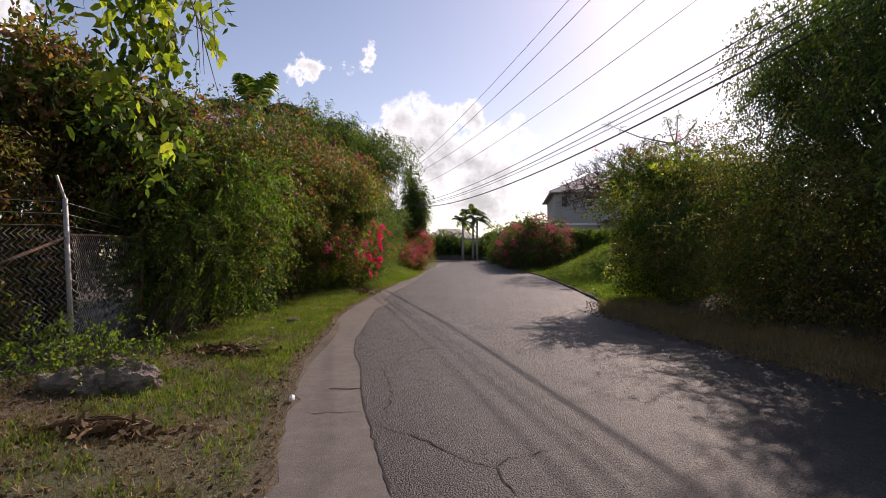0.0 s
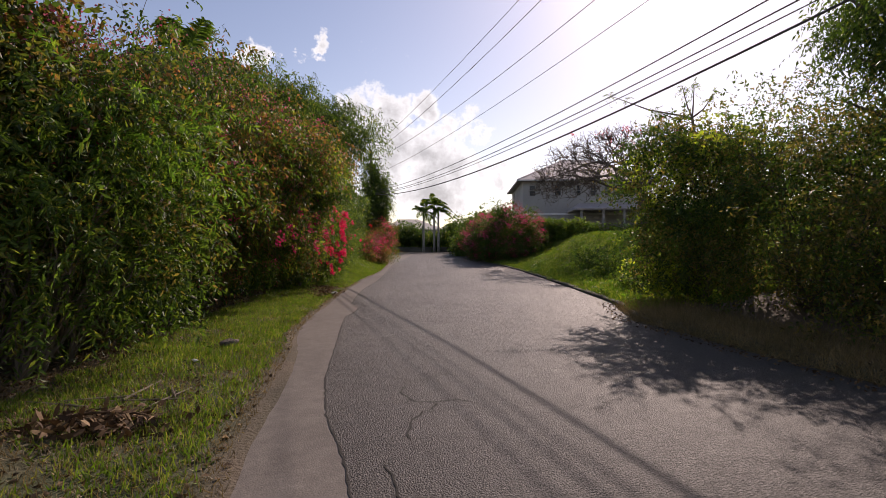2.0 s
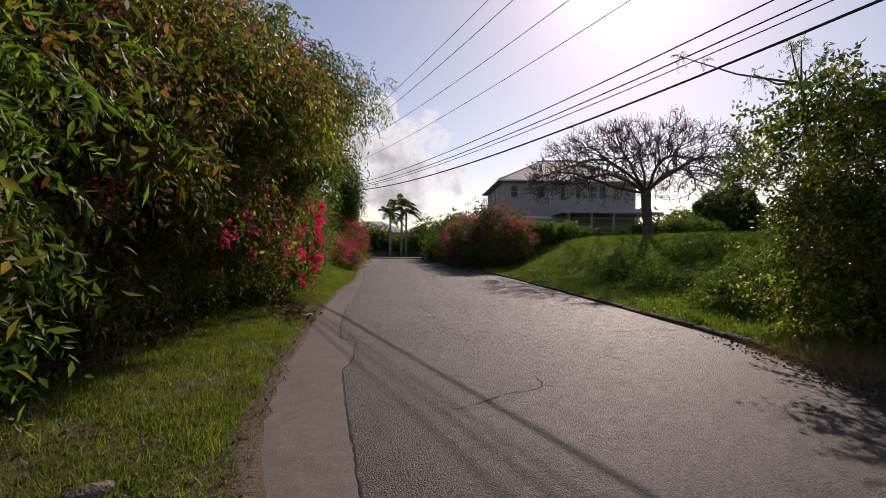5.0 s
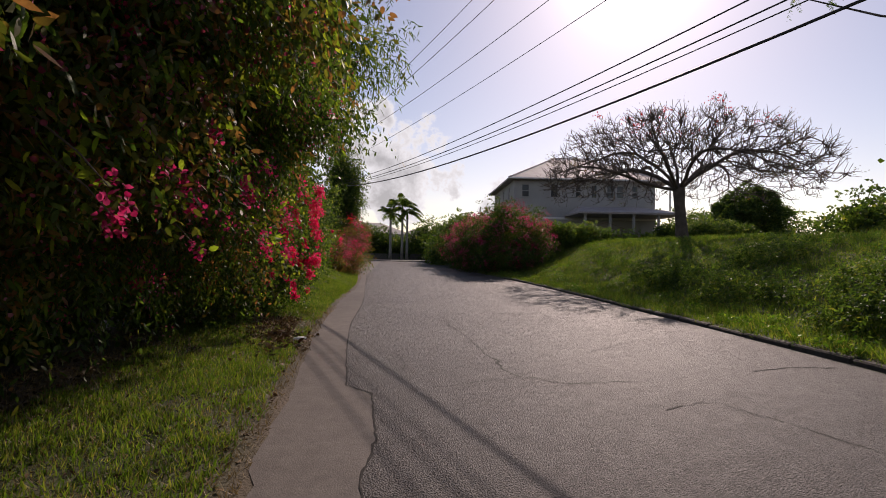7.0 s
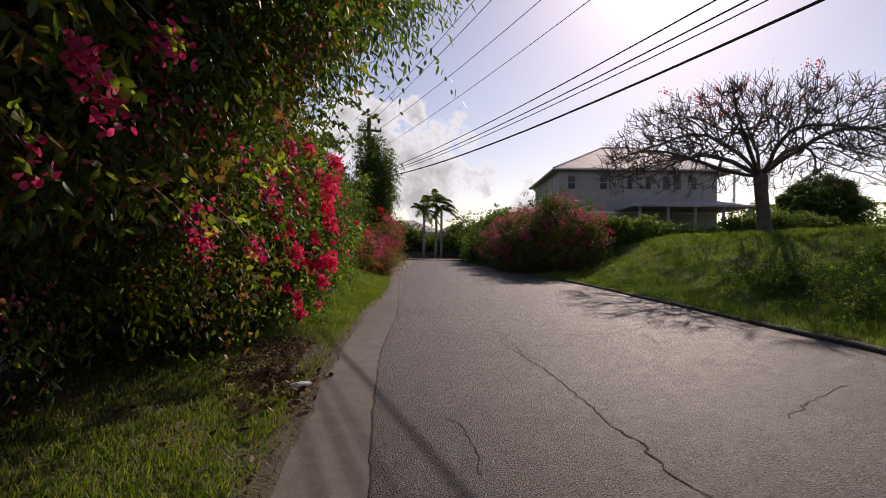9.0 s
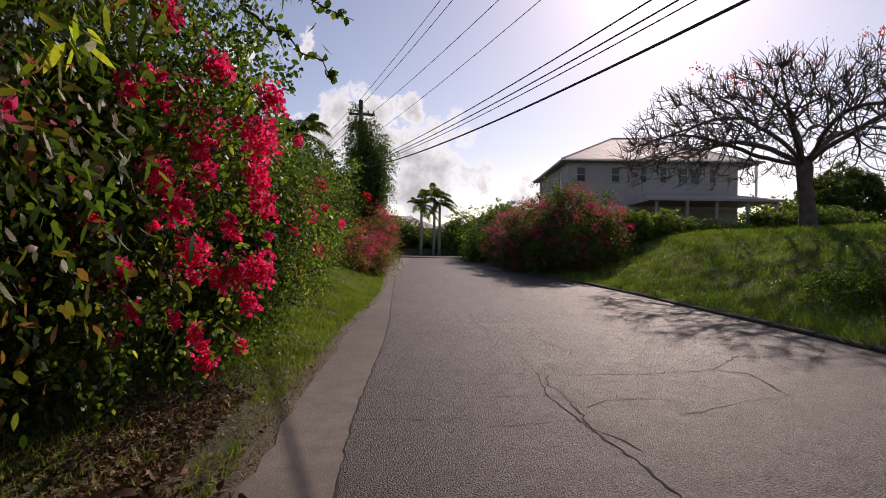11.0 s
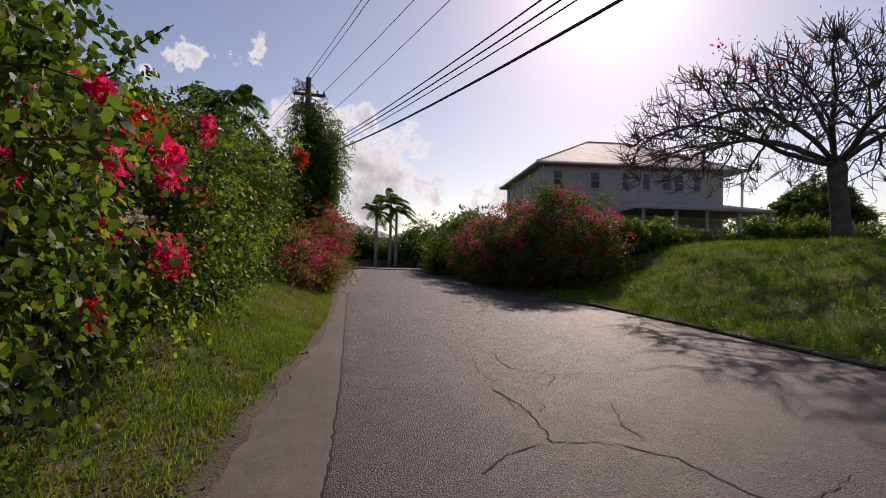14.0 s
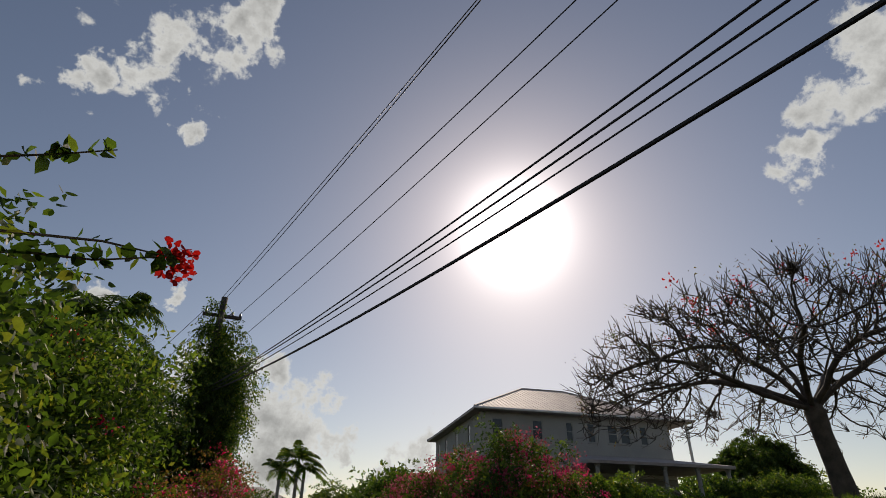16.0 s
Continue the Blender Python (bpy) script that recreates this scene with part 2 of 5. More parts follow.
def asphalt(name, low, high, rough, grit, gloss, chips):
    """Worn asphalt: pale chips in dark binder, broad stains and tyre-polished bands."""
    m, t, b = nodes_of(name)
    broad, mid, fine = noise_node(t, 0.3, 6.0, 0.6), noise_node(t, 5.0, 5.0, 0.65), noise_node(t, 120.0, 2.0)
    c = t.nodes.new("ShaderNodeTexCoord")
    vor = t.nodes.new("ShaderNodeTexVoronoi")
    vor.inputs["Scale"].default_value = 70.0
    t.links.new(c.outputs["Object"], vor.inputs["Vector"])
    col = ramp(t, broad.outputs[0], [(0.3, low), (0.7, high)])
    col = mixc(t, 0.5, col, ramp(t, mid.outputs[0], [(0.35, (0.65, 0.64, 0.62)), (0.65, (1.25, 1.25, 1.25))]), "MULTIPLY")
    col = mixc(t, chips, col, ramp(t, vor.outputs["Color"], [(0.1, (0.45, 0.45, 0.46)), (0.6, (1.0, 0.98, 0.95)), (0.95, (2.0, 1.95, 1.85))]), "MULTIPLY")
    t.links.new(col, b.inputs["Base Color"])
    rr = t.nodes.new("ShaderNodeMapRange")
    t.links.new(mid.outputs[0], rr.inputs[0])
    rr.inputs[1].default_value, rr.inputs[2].default_value = 0.3, 0.7
    rr.inputs[3].default_value, rr.inputs[4].default_value = rough - 0.08, rough + 0.1
    t.links.new(rr.outputs[0], b.inputs["Roughness"])
    b.inputs["Specular IOR Level"].default_value = gloss
    h = t.nodes.new("ShaderNodeMath")
    h.operation = "SUBTRACT"
    t.links.new(fine.outputs[0], h.inputs[0])
    t.links.new(vor.outputs["Distance"], h.inputs[1])
    bump(t, b, h.outputs[0], grit, 0.012)
    return m


ASPHALT = asphalt("asphalt", (0.045, 0.042, 0.041), (0.07, 0.0655, 0.063), 0.58, 0.85, 0.2, 0.8)
ASPHALT_SMOOTH = asphalt("asphalt_shoulder", (0.13, 0.117, 0.105), (0.175, 0.158, 0.142), 0.8, 0.22, 0.15, 0.18)


def ground_mat():
    m, t, b = nodes_of("earth_and_turf")
    broad, fine = noise_node(t, 0.8, 5.0), noise_node(t, 30.0, 4.0)
    at = t.nodes.new("ShaderNodeAttribute")
    at.attribute_name = "bare"
    # Turf and thatch tones, darkened to stand in for shade between the blades.
    turf = ramp(t, broad.outputs[0], [(0.3, (0.04, 0.055, 0.018)), (0.5, (0.06, 0.07, 0.026)), (0.7, (0.11, 0.085, 0.05))])
    soil = ramp(t, broad.outputs[0], [(0.3, (0.07, 0.05, 0.034)), (0.7, (0.13, 0.095, 0.065))])
    col = mixc(t, at.outputs["Fac"], turf, soil)
    col = mixc(t, 0.6, col, ramp(t, fine.outputs[0], [(0.3, (0.6, 0.6, 0.6)), (0.7, (1.3, 1.3, 1.3))]), "MULTIPLY")
    t.links.new(col, b.inputs["Base Color"])
    b.inputs["Roughness"].default_value = 0.95
    bump(t, b, fine.outputs[0], 0.8, 0.03)
    return m


EARTH = ground_mat()

# ---- shape helpers ----


def lerp_table(table, y):
    return np.interp(y, [p[0] for p in table], [p[1] for p in table])


LEFT_EDGE = [(-40, -0.6), (0, -0.75), (3.3, -0.98), (5.7, -1.42), (7.5, -1.7), (11.5, -1.97), (13, -2.13), (15.3, -2.15), (17.5, -2.08), (21, -1.93), (24, -1.73),
             (27.4, -1.42), (31, -0.97), (35, -0.52), (39, -0.3), (50, 0.25), (67, 1.8), (78, 3.5)]
RIGHT_EDGE = [(-40, 5.4), (0, 5.2), (8, 4.85), (13.5, 4.6), (16, 5.4), (18, 5.75), (20, 5.98), (22.5, 6.35), (25, 6.62), (28, 6.9), (33, 7.35), (39.2, 7.6),
              (50, 7.9), (60, 8.4), (70, 9.6), (78, 11.5)]
# the line along which one can walk, kept free of growth
CLEARWAY = [(-5, 0.2), (5, -0.95), (9, -1.56), (12, -1.6), (15, -1.46), (19, -1.14), (21.5, -1.08), (24, -0.88), (30, -0.7)]


def x_left(y):
    return lerp_table(LEFT_EDGE, y)


def x_right(y):
    return lerp_table(RIGHT_EDGE, y)


def rise(y):
    """The road climbs gently past the first twenty metres."""
    y = np.minimum(y, 80.0)
    return 0.016 * 3 * np.log1p(np.exp((y - 22) / 3))


def smooth(a, b, v):
    u = np.clip((v - a) / (b - a), 0, 1)
    return u * u * (3 - 2 * u)


def wobble(x, y):
    return 0.5 * np.sin(x * 1.7 + 0.6 * y) * np.sin(y * 1.3 - 0.4 * x) + 0.3 * np.sin(3.9 * x + 1.1) * np.sin(4.3 * y)


def land(x, y):
    """Height of the ground."""
    x, y = np.asarray(x, float), np.asarray(y, float)
    dl, dr = x_left(y) - x, x - x_right(y)
    g = rise(y)
    bank_l = 0.06 + 0.75 * smooth(25, 33, y) * (1 - smooth(52, 70, y))
    left = bank_l * smooth(0.1, 2.6, dl) + 0.05 * wobble(x, y) * smooth(0.2, 1.2, dl)
    top_r = 1.0 + 1.2 * smooth(10, 20, y) * (1 - 0.5 * smooth(60, 80, y))
    right = 0.09 * smooth(0.0, 0.2, dr) + top_r * smooth(0.6, 9.0, dr) + 0.1 * wobble(x * 0.6, y * 0.6) * smooth(0.5, 2, dr)
    inside = -0.06 * smooth(-0.02, 0.12, -np.maximum(dl, dr))
    return g + np.where(dl > 0, left, 0) + np.where(dr > 0, right, 0) + inside


def mesh_from(name, verts, faces, mats=(), smooth_shade=False):
    me = bpy.data.meshes.new(name)
    verts = np.asarray(verts, np.float32)
    if isinstance(faces, np.ndarray):
        k = faces.shape[1]
        me.vertices.add(len(verts))
        me.vertices.foreach_set("co", verts.ravel())
        me.loops.add(faces.size)
        me.loops.foreach_set("vertex_index", faces.ravel().astype(np.int32))
        me.polygons.add(len(faces))
        me.polygons.foreach_set("loop_start", np.arange(0, faces.size, k, dtype=np.int32))
        me.update(calc_edges=True)
    else:
        me.from_pydata([tuple(v) for v in verts], [], faces)
    for m in mats:
        me.materials.append(m)
    if smooth_shade:
        me.polygons.foreach_set("use_smooth", np.ones(len(me.polygons), bool))
    return me


class Geo:
    """Collects tubes, boxes and panels into one mesh."""

    def __init__(self):
        self.v, self.f = [], []

    def add(self, verts, faces):
        n = len(self.v)
        self.v += [tuple(p) for p in verts]
        self.f += [tuple(i + n for i in q) for q in faces]
        return self

    def tube(self, pts, radii, sides=6, cap=True):
        pts = [Vector(p) for p in pts]
        if isinstance(radii, (int, float)):
            radii = [radii] * len(pts)
        vs, fs = [], []
        for i, (p, r) in enumerate(zip(pts, radii)):
            d = (pts[min(i + 1, len(pts) - 1)] - pts[max(i - 1, 0)]).normalized()
            a = d.orthogonal().normalized() if i == 0 else (a - d * a.dot(d)).normalized()
            b = d.cross(a)
            vs += [p + (a * math.cos(k * math.tau / sides) + b * math.sin(k * math.tau / sides)) * r for k in range(sides)]
        for i in range(len(pts) - 1):
            for k in range(sides):
                j = (k + 1) % sides
                fs.append((i * sides + k, i * sides + j, (i + 1) * sides + j, (i + 1) * sides + k))
        if cap:
            fs += [tuple(range(sides))[::-1], tuple((len(pts) - 1) * sides + k for k in range(sides))]
        return self.add(vs, fs)

    def box(self, lo, hi, m=None, bevel=0.0):
        bm = bmesh.new()
        bmesh.ops.create_cube(bm, size=1)
        for v in bm.verts:
            v.co = Vector([lo[i] + (v.co[i] + 0.5) * (hi[i] - lo[i]) for i in range(3)])
        if bevel:
            bmesh.ops.bevel(bm, geom=bm.edges[:], offset=bevel, segments=1, affect="EDGES")
        if m is not None:
            bm.transform(m)
        bm.verts.index_update()
        self.add([v.co.copy() for v in bm.verts], [[v.index for v in f.verts] for f in bm.faces])
        bm.free()
        return self

    def mesh(self, name, mat, smooth_shade=False):
        return mesh_from(name, self.v, self.f, (mat,), smooth_shade)


def part(name, geo, material, parent=None, label="", smooth_shade=False):
    """ONE mesh object, under a thing or a part."""
    me = geo.mesh(name, material, smooth_shade) if isinstance(geo, Geo) else geo
    ob = new(name, me)
    if parent is not None:
        ob.parent = parent
    return tagged(ob, label)


def thing(name, label, category, group="", at=(0, 0, 0), kind=""):
    ob = new(name)
    ob.location = at
    return tagged(ob, label, category, group, kind)


def unit(v):
    return v / np.maximum(np.linalg.norm(v, axis=-1, keepdims=True), 1e-6)


def leaf_mesh(name, pos, way, length, width, mat, rng, curl=0.25, fine=False):
    """Pointed leaves: folded along the rib, or (fine) with a rounded outline."""
    n = len(pos)
    length = length * rng.uniform(0.65, 1.25, (n, 1))
    width = width * rng.uniform(0.7, 1.2, (n, 1))
    nrm = unit(np.cross(way, rng.normal(size=(n, 3)) + np.array([0, 0, 0.01])))
    side = np.cross(way, nrm)
    if fine:
        prof = [(0.0, 0.0, 0.0), (0.2, 0.4, 0.9), (0.6, 0.46, 0.8), (1.0, 0.0, -0.5), (0.6, -0.46, 0.8), (0.2, -0.4, 0.9)]
        tris = [[0, 1, 5], [1, 2, 4], [1, 4, 5], [2, 3, 4]]
        bend = rng.uniform(-0.3, 1.0, (n, 1)) * curl
    else:
        prof = [(0.0, 0.0, 0.0), (0.45, 0.5, 1.0), (1.0, 0.0, -0.35), (0.45, -0.5, 1.0)]
        tris = [[0, 1, 2], [0, 2, 3]]
        bend = curl
    v = np.empty((n, len(prof), 3), np.float32)
    for i, (a, s, c) in enumerate(prof):
        v[:, i] = pos + way * length * a + side * width * s + nrm * width * c * bend
    f = (np.arange(n, dtype=np.int32)[:, None, None] * len(prof) + np.array(tris, np.int32)[None]).reshape(-1, 3)
    return mesh_from(name, v.reshape(-1, 3), f, (mat,), fine)


def sprays(rng, base, way, length, count, droop=0.5, spread=0.9, hang=0.3):
    """Leaves set along short arching twigs: their places and ways."""
    n = len(base)
    u = np.linspace(0.12, 1.0, count)[None, :, None]
    ln = (length * rng.uniform(0.6, 1.3, (n, 1)))[:, None]
    down = np.array([0, 0, -1.0])
    pos = base[:, None] + way[:, None] * ln * u + down * droop * ln * u * u
    tan = unit(way[:, None] + 2 * droop * u * down)
    side = unit(np.cross(tan, unit(rng.normal(size=(n, 1, 3)))))
    sign = np.where(np.arange(count) % 2 == 0, 1.0, -1.0)[None, :, None]
    d = unit(tan * 0.55 + side * sign * spread + 0.35 * rng.normal(size=(n, count, 3)) + down * hang)
    return pos.reshape(-1, 3), d.reshape(-1, 3)


def shell(rng, ells, n, deep=0.4, lump=0.22, floor=0.1, outward=0.7, clump=0.0):
    """Points near the uneven skin of a few rounded masses, gathered in clumps, with the way out."""
    m = n if not clump else max(12, n // 34)
    area = np.array([(r[0] * r[1] + r[1] * r[2] + r[0] * r[2]) for _, r in ells])
    pick = rng.choice(len(ells), m, p=area / area.sum())
    c, r = np.array([e[0] for e in ells], float)[pick], np.array([e[1] for e in ells], float)[pick]
    d = unit(rng.normal(size=(m, 3)))
    ph = pick[:, None] * 1.7 + np.array([0.3, 1.1, 2.3])
    k = d * 4.2 + ph
    bumps = np.sin(k[:, 0] * 1.3 + 2 * np.sin(k[:, 1])) * np.sin(k[:, 1] * 1.1 + k[:, 2]) + 0.6 * np.sin(2.7 * k[:, 2] + 1.9 * k[:, 0])
    rad = (1 + lump * bumps + (np.clip(0.13 * rng.normal(size=m), -0.3, 0.22) if clump else 0))[:, None] * (1 - deep * rng.uniform(0, 1, (m, 1)) ** 1.6)
    p = c + r * d * rad
    out = unit(d / r)
    if clump:
        j = rng.integers(0, m, n)
        size = clump * rng.uniform(0.5, 1.4, (m, 1))[j]
        off = np.clip(rng.normal(size=(n, 3)), -1.7, 1.7) * size * np.array([1, 1, 0.8])
        p = p[j] + off
        out = unit(out[j] * 0.6 + off / size * 0.5)
    way = unit(out * outward + 0.5 * rng.normal(size=(n, 3)) + np.array([0, 0, 0.15]))
    keep = p[:, 2] > land(p[:, 0], p[:, 1]) + floor
    return p[keep], way[keep]


def stems_geo(rng, roots, tips, r0=0.03, sides=4):
    g = Geo()
    for tip in tips:
        root = roots[rng.integers(len(roots))]
        a, b = Vector(root), Vector(tip)
        mid = a.lerp(b, 0.5) + Vector((rng.normal() * 0.15, rng.normal() * 0.15, 0.25 * (b - a).length * rng.uniform(0.1, 0.6)))
        pts = [a, a.lerp(mid, 0.5) + Vector(rng.normal(size=3) * 0.06), mid, mid.lerp(b, 0.6) + Vector(rng.normal(size=3) * 0.06), b]
        g.tube(pts, [r0, r0 * 0.8, r0 * 0.6, r0 * 0.4, r0 * 0.15], sides, cap=False)
    return g


def clear_of_path(p):
    """Which points leave the footpath free, and the hollow below the overhanging thicket."""
    x, y, z = p[:, 0], p[:, 1], p[:, 2]
    gap = lerp_table(CLEARWAY, y) - x
    free = (y > 30) | (gap > 0.8) | (gap < -3.0) | ((z > 2.9) & (gap > -1.2)) | (z > 4.2)
    hollow = (y > 12.4) & (y < 19.4) & (x < 0) & (z < 1.85 - 0.5 * np.sin(1.9 * y) * np.sin(0.7 * y + 1)) & (gap < 2.3)
    crowding = (y > 13) & (y < 19.6) & (x < 0) & (gap < 1.05 + 0.25 * np.sin(2.3 * y)) & (z < 2.9)
    return free & ~hollow & ~crowding


def bush(name, label, category, ells, leaves, flowers=(), stems=40, stem_r=0.025, group="", seed=1, stem_mat=None, deep=0.4, lump=0.22, trunk=None, clump=0.26, floor=0.1, fine=False):
    """A bush or crown. leaves: rows of material, sprays, twig length, leaves a twig, leaf length, leaf width, droop, hang.
    flowers: rows of material, clusters, cluster radius, blooms a cluster, bloom size."""
    rng = np.random.default_rng(seed)
    c0, r0 = ells[0]
    base = Vector((c0[0], c0[1], float(land(c0[0], c0[1])))) if trunk is None else Vector(trunk)
    root = thing(name, label, category, group, base)
    inv = -np.array(base)
    for i, (mat, n, tw, k, ll, lw, droop, hang) in enumerate(leaves):
        p, d = shell(rng, ells, n, deep, lump, floor, clump=clump)
        lp, ld = sprays(rng, p, d, tw, k, droop, 0.9, hang)
        free = clear_of_path(lp)
        lp, ld = lp[free], ld[free]
        part("foliage", leaf_mesh("foliage", lp + inv, ld, ll, lw, mat, rng, 0.25, fine), None, root)
    for mat, n, rad, k, size in flowers:
        p, d = shell(rng, ells, n, 0.06, lump, 0.35)
        p = p + d * (0.2 if fine else 0.1)
        pos = np.repeat(p, k, axis=0) + rng.normal(size=(len(p) * k, 3)) * rad * np.repeat(rng.uniform(0.4, 1.3, (len(p), 1)), k, axis=0) * np.array([1, 1, 0.75])
        pos = pos[clear_of_path(pos)]
        part("blossom", leaf_mesh("blossom", pos + inv, unit(rng.normal(size=pos.shape) + np.array([0, 0, -0.2])), size, size * 0.85, mat, rng, 0.3, fine), None, root)
    if stems:
        p, _ = shell(rng, ells, stems, 0.6, lump)
        roots = [(c[0] + (-0.45 if c[0] < 0 else 0.45) * r[0] + rng.normal() * r[0] * 0.2, c[1] + rng.normal() * r[1] * 0.3, 0) for c, r in ells for _ in range(7)] if trunk is None else [tuple(trunk)]
        roots = [(x, y, float(land(x, y)) - 0.05) if trunk is None else (x, y, z) for x, y, z in roots]
        part("branchwork", stems_geo(rng, [np.array(q) + inv for q in roots], p + inv, stem_r), stem_mat or TWIG, root)["kind"] = "stuff"
    return root


# ---- ground, road, kerb ----


def build_ground():
    ys = np.concatenate([[-1500, -400, -120, -50], np.arange(-20, 60, 0.5), np.arange(60, 100, 2.0), [110, 140, 200, 320, 600, 1200, 2500]])
    off = np.concatenate([[0.0, 0.06, 0.15, 0.3], np.arange(0.5, 6, 0.35), np.arange(6, 14, 0.8), [15, 18, 22, 28, 40, 70, 150, 400, 1000, 2500]])
    rows, bare = [], []
    for y in ys:
        xl, xr = float(x_left(y)), float(x_right(y))
        xs = np.concatenate([xl - off[::-1], np.linspace(xl, xr, 8)[1:-1], xr + off])
        rows.append(np.stack([xs, np.full_like(xs, y), land(xs, np.full_like(xs, y))], 1))
        dl, dr = xl - xs, xs - xr
        shade = np.maximum(smooth(1.5, 2.4, dl + 0.5 * wobble(xs, y)) * (1 - smooth(26, 31, y)), smooth(0.0, 0.4, dr) * (1 - smooth(13.5, 16, y)))
        rim = smooth(0.35, 0.0, np.abs(dl) - 0.1 * wobble(xs * 3, y * 3)) * 0.8
        bare.append(np.maximum(np.maximum(shade, rim), 0.12))
    m = len(rows[0])
    v = np.concatenate(rows)
    i = (np.arange(len(ys) - 1)[:, None] * m + np.arange(m - 1)[None]).ravel()
    f = np.stack([i, i + 1, i + m + 1, i + m], 1)
    me = mesh_from("ground", v, f, (EARTH,), True)
    at = me.attributes.new("bare", "FLOAT", "POINT")
    at.data.foreach_set("value", np.concatenate(bare).astype(np.float32))
    tagged(new("ground", me), "rough grass verge and rising turf over brown soil", "ground", kind="structure")


build_ground()

SEAM = [(-10, -0.1), (3.25, -0.22), (4.85, -0.54), (5.64, -0.69), (7.06, -0.87), (8.2, -1.12), (9.6, -1.27), (11.5, -1.32), (13.45, -1.38), (15.2, -1.41), (15.95, -1.24), (17.4, -1.18), (17.78, -1.43),
        (19.9, -1.39), (22.8, -1.24), (25.2, -0.98), (26.4, -0.83), (29.1, -0.61), (33.6, -0.32), (39, 0.05), (42, 0.2), (78, 4.4)]


def strip_mesh(name, lo, hi, mat, ys, n=6, jag=0.0, seed=0):
    """A slab of road surface between two edges, with a skirt."""
    rng = np.random.default_rng(seed)
    rows = []
    for y in ys:
        a, b = float(lo(y)), float(hi(y))
        a += rng.normal() * jag
        xs = np.linspace(a, b, n)
        z = rise(np.full_like(xs, y)) + 0.012 * np.sin(xs * 0.9 + 0.3 * y) * np.sin(0.5 * y)
        z[0] -= 0.005 if jag else 0
        rows.append(np.stack([xs, np.full_like(xs, y), z], 1))
    v = np.concatenate(rows)
    i = (np.arange(len(ys) - 1)[:, None] * n + np.arange(n - 1)[None]).ravel()
    f = [tuple(q) for q in np.stack([i, i + 1, i + n + 1, i + n], 1)]
    g = Geo().add(v, f)
    m = len(ys)
    low = [(v[r * n][0] - 0.03, v[r * n][1], v[r * n][2] - 0.12) for r in range(m)]
    g.add([tuple(v[r * n]) for r in range(m)] + low, [(r, r + 1, m + r + 1, m + r) for r in range(m - 1)])
    return g.mesh(name, mat, True)


road_ys = np.concatenate([np.arange(-30, 50, 0.25), np.arange(50, 78.1, 1.0)])
tagged(new("road", strip_mesh("road", lambda y: lerp_table(SEAM, y), lambda y: x_right(y) + 0.02, ASPHALT, road_ys, 10)),
       "worn grey asphalt road with coarse stone chips and cracks", "road", kind="structure")
tagged(new("road_shoulder", strip_mesh("road_shoulder", x_left, lambda y: lerp_table(SEAM, y), ASPHALT_SMOOTH, road_ys, 4, 0.035, 3)),
       "smoother brownish asphalt strip along the road edge", "road", kind="structure")
g = Geo()
g.add([(2.5, 71, 0.83), (70, 62, 0.83), (70, 69, 0.83), (3.2, 78.5, 0.92)], [(0, 1, 2, 3)])
g.add([(2.5, 71, 0.5), (70, 62, 0.5), (70, 69, 0.5), (3.2, 78.5, 0.5), (2.5, 71, 0.83), (70, 62, 0.83), (70, 69, 0.83), (3.2, 78.5, 0.92)],
      [(0, 1, 5, 4), (2, 3, 7, 6), (3, 0, 4, 7), (1, 2, 6, 5)])
tagged(new("side_road", g.mesh("side_road", ASPHALT)), "grey asphalt bend where the road turns away", "road", kind="structure")


def crack(points, width=0.02, seed=0, rough=0.016):
    """An open crack: a jagged dark ribbon sunk between its lips."""
    rng = np.random.default_rng(seed)
    pts = []
    for (x0, y0), (x1, y1) in zip(points, points[1:]):
        n = max(2, int(math.hypot(x1 - x0, y1 - y0) / 0.09))
        for k in range(n):
            u = k / n
            j = rough if n > 2 else 0.0
            pts.append((x0 + (x1 - x0) * u + rng.normal() * j, y0 + (y1 - y0) * u + rng.normal() * j))
    pts.append(points[-1])
    vs, fs = [], []
    for i, (x, y) in enumerate(pts):
        ax, ay = pts[max(i - 1, 0)]
        bx, by = pts[min(i + 1, len(pts) - 1)]
        l = math.hypot(bx - ax, by - ay) or 1
        nx, ny = -(by - ay) / l, (bx - ax) / l
        w = width * rng.uniform(0.35, 1.2) * (0.3 if i in (0, len(pts) - 1) else 1) * 0.5
        z = float(rise(y)) + 0.012 * math.sin(x * 0.9 + 0.3 * y) * math.sin(0.5 * y) + 0.005
        vs += [(x + nx * w, y + ny * w, z), (x - nx * w, y - ny * w, z)]
    fs = [(2 * i, 2 * i + 1, 2 * i + 3, 2 * i + 2) for i in range(len(pts) - 1)]
    me = mesh_from("crack", vs, fs, (CRACK,))
    return tagged(new("crack", me), "dark open crack in the asphalt", "crack", kind="structure")


crack([(x, y) for y, x in SEAM if 2 < y < 43], 0.02, 1, 0.006)
crack([(-1.09, 5.89), (-0.72, 5.93)], 0.05, 21)
crack([(-0.37, 5.87), (-0.4, 5.02)], 0.02, 22)
crack([(-0.46, 4.61), (-0.26, 4.45), (0.02, 4.17), (0.3, 3.77), (0.47, 3.64), (0.55, 3.23)], 0.015, 23)
crack([(0.47, 3.64), (0.59, 3.81), (0.93, 3.96)], 0.015, 24)
crack([(-1.14, 5.01), (-0.61, 4.99)], 0.015, 25)
crack([(-0.37, 5.87), (-0.6, 7.0)], 0.025, 40)
crack([(-1.12, 9.24), (-0.86, 9.13), (-0.60, 9.06)], 0.013, 2)
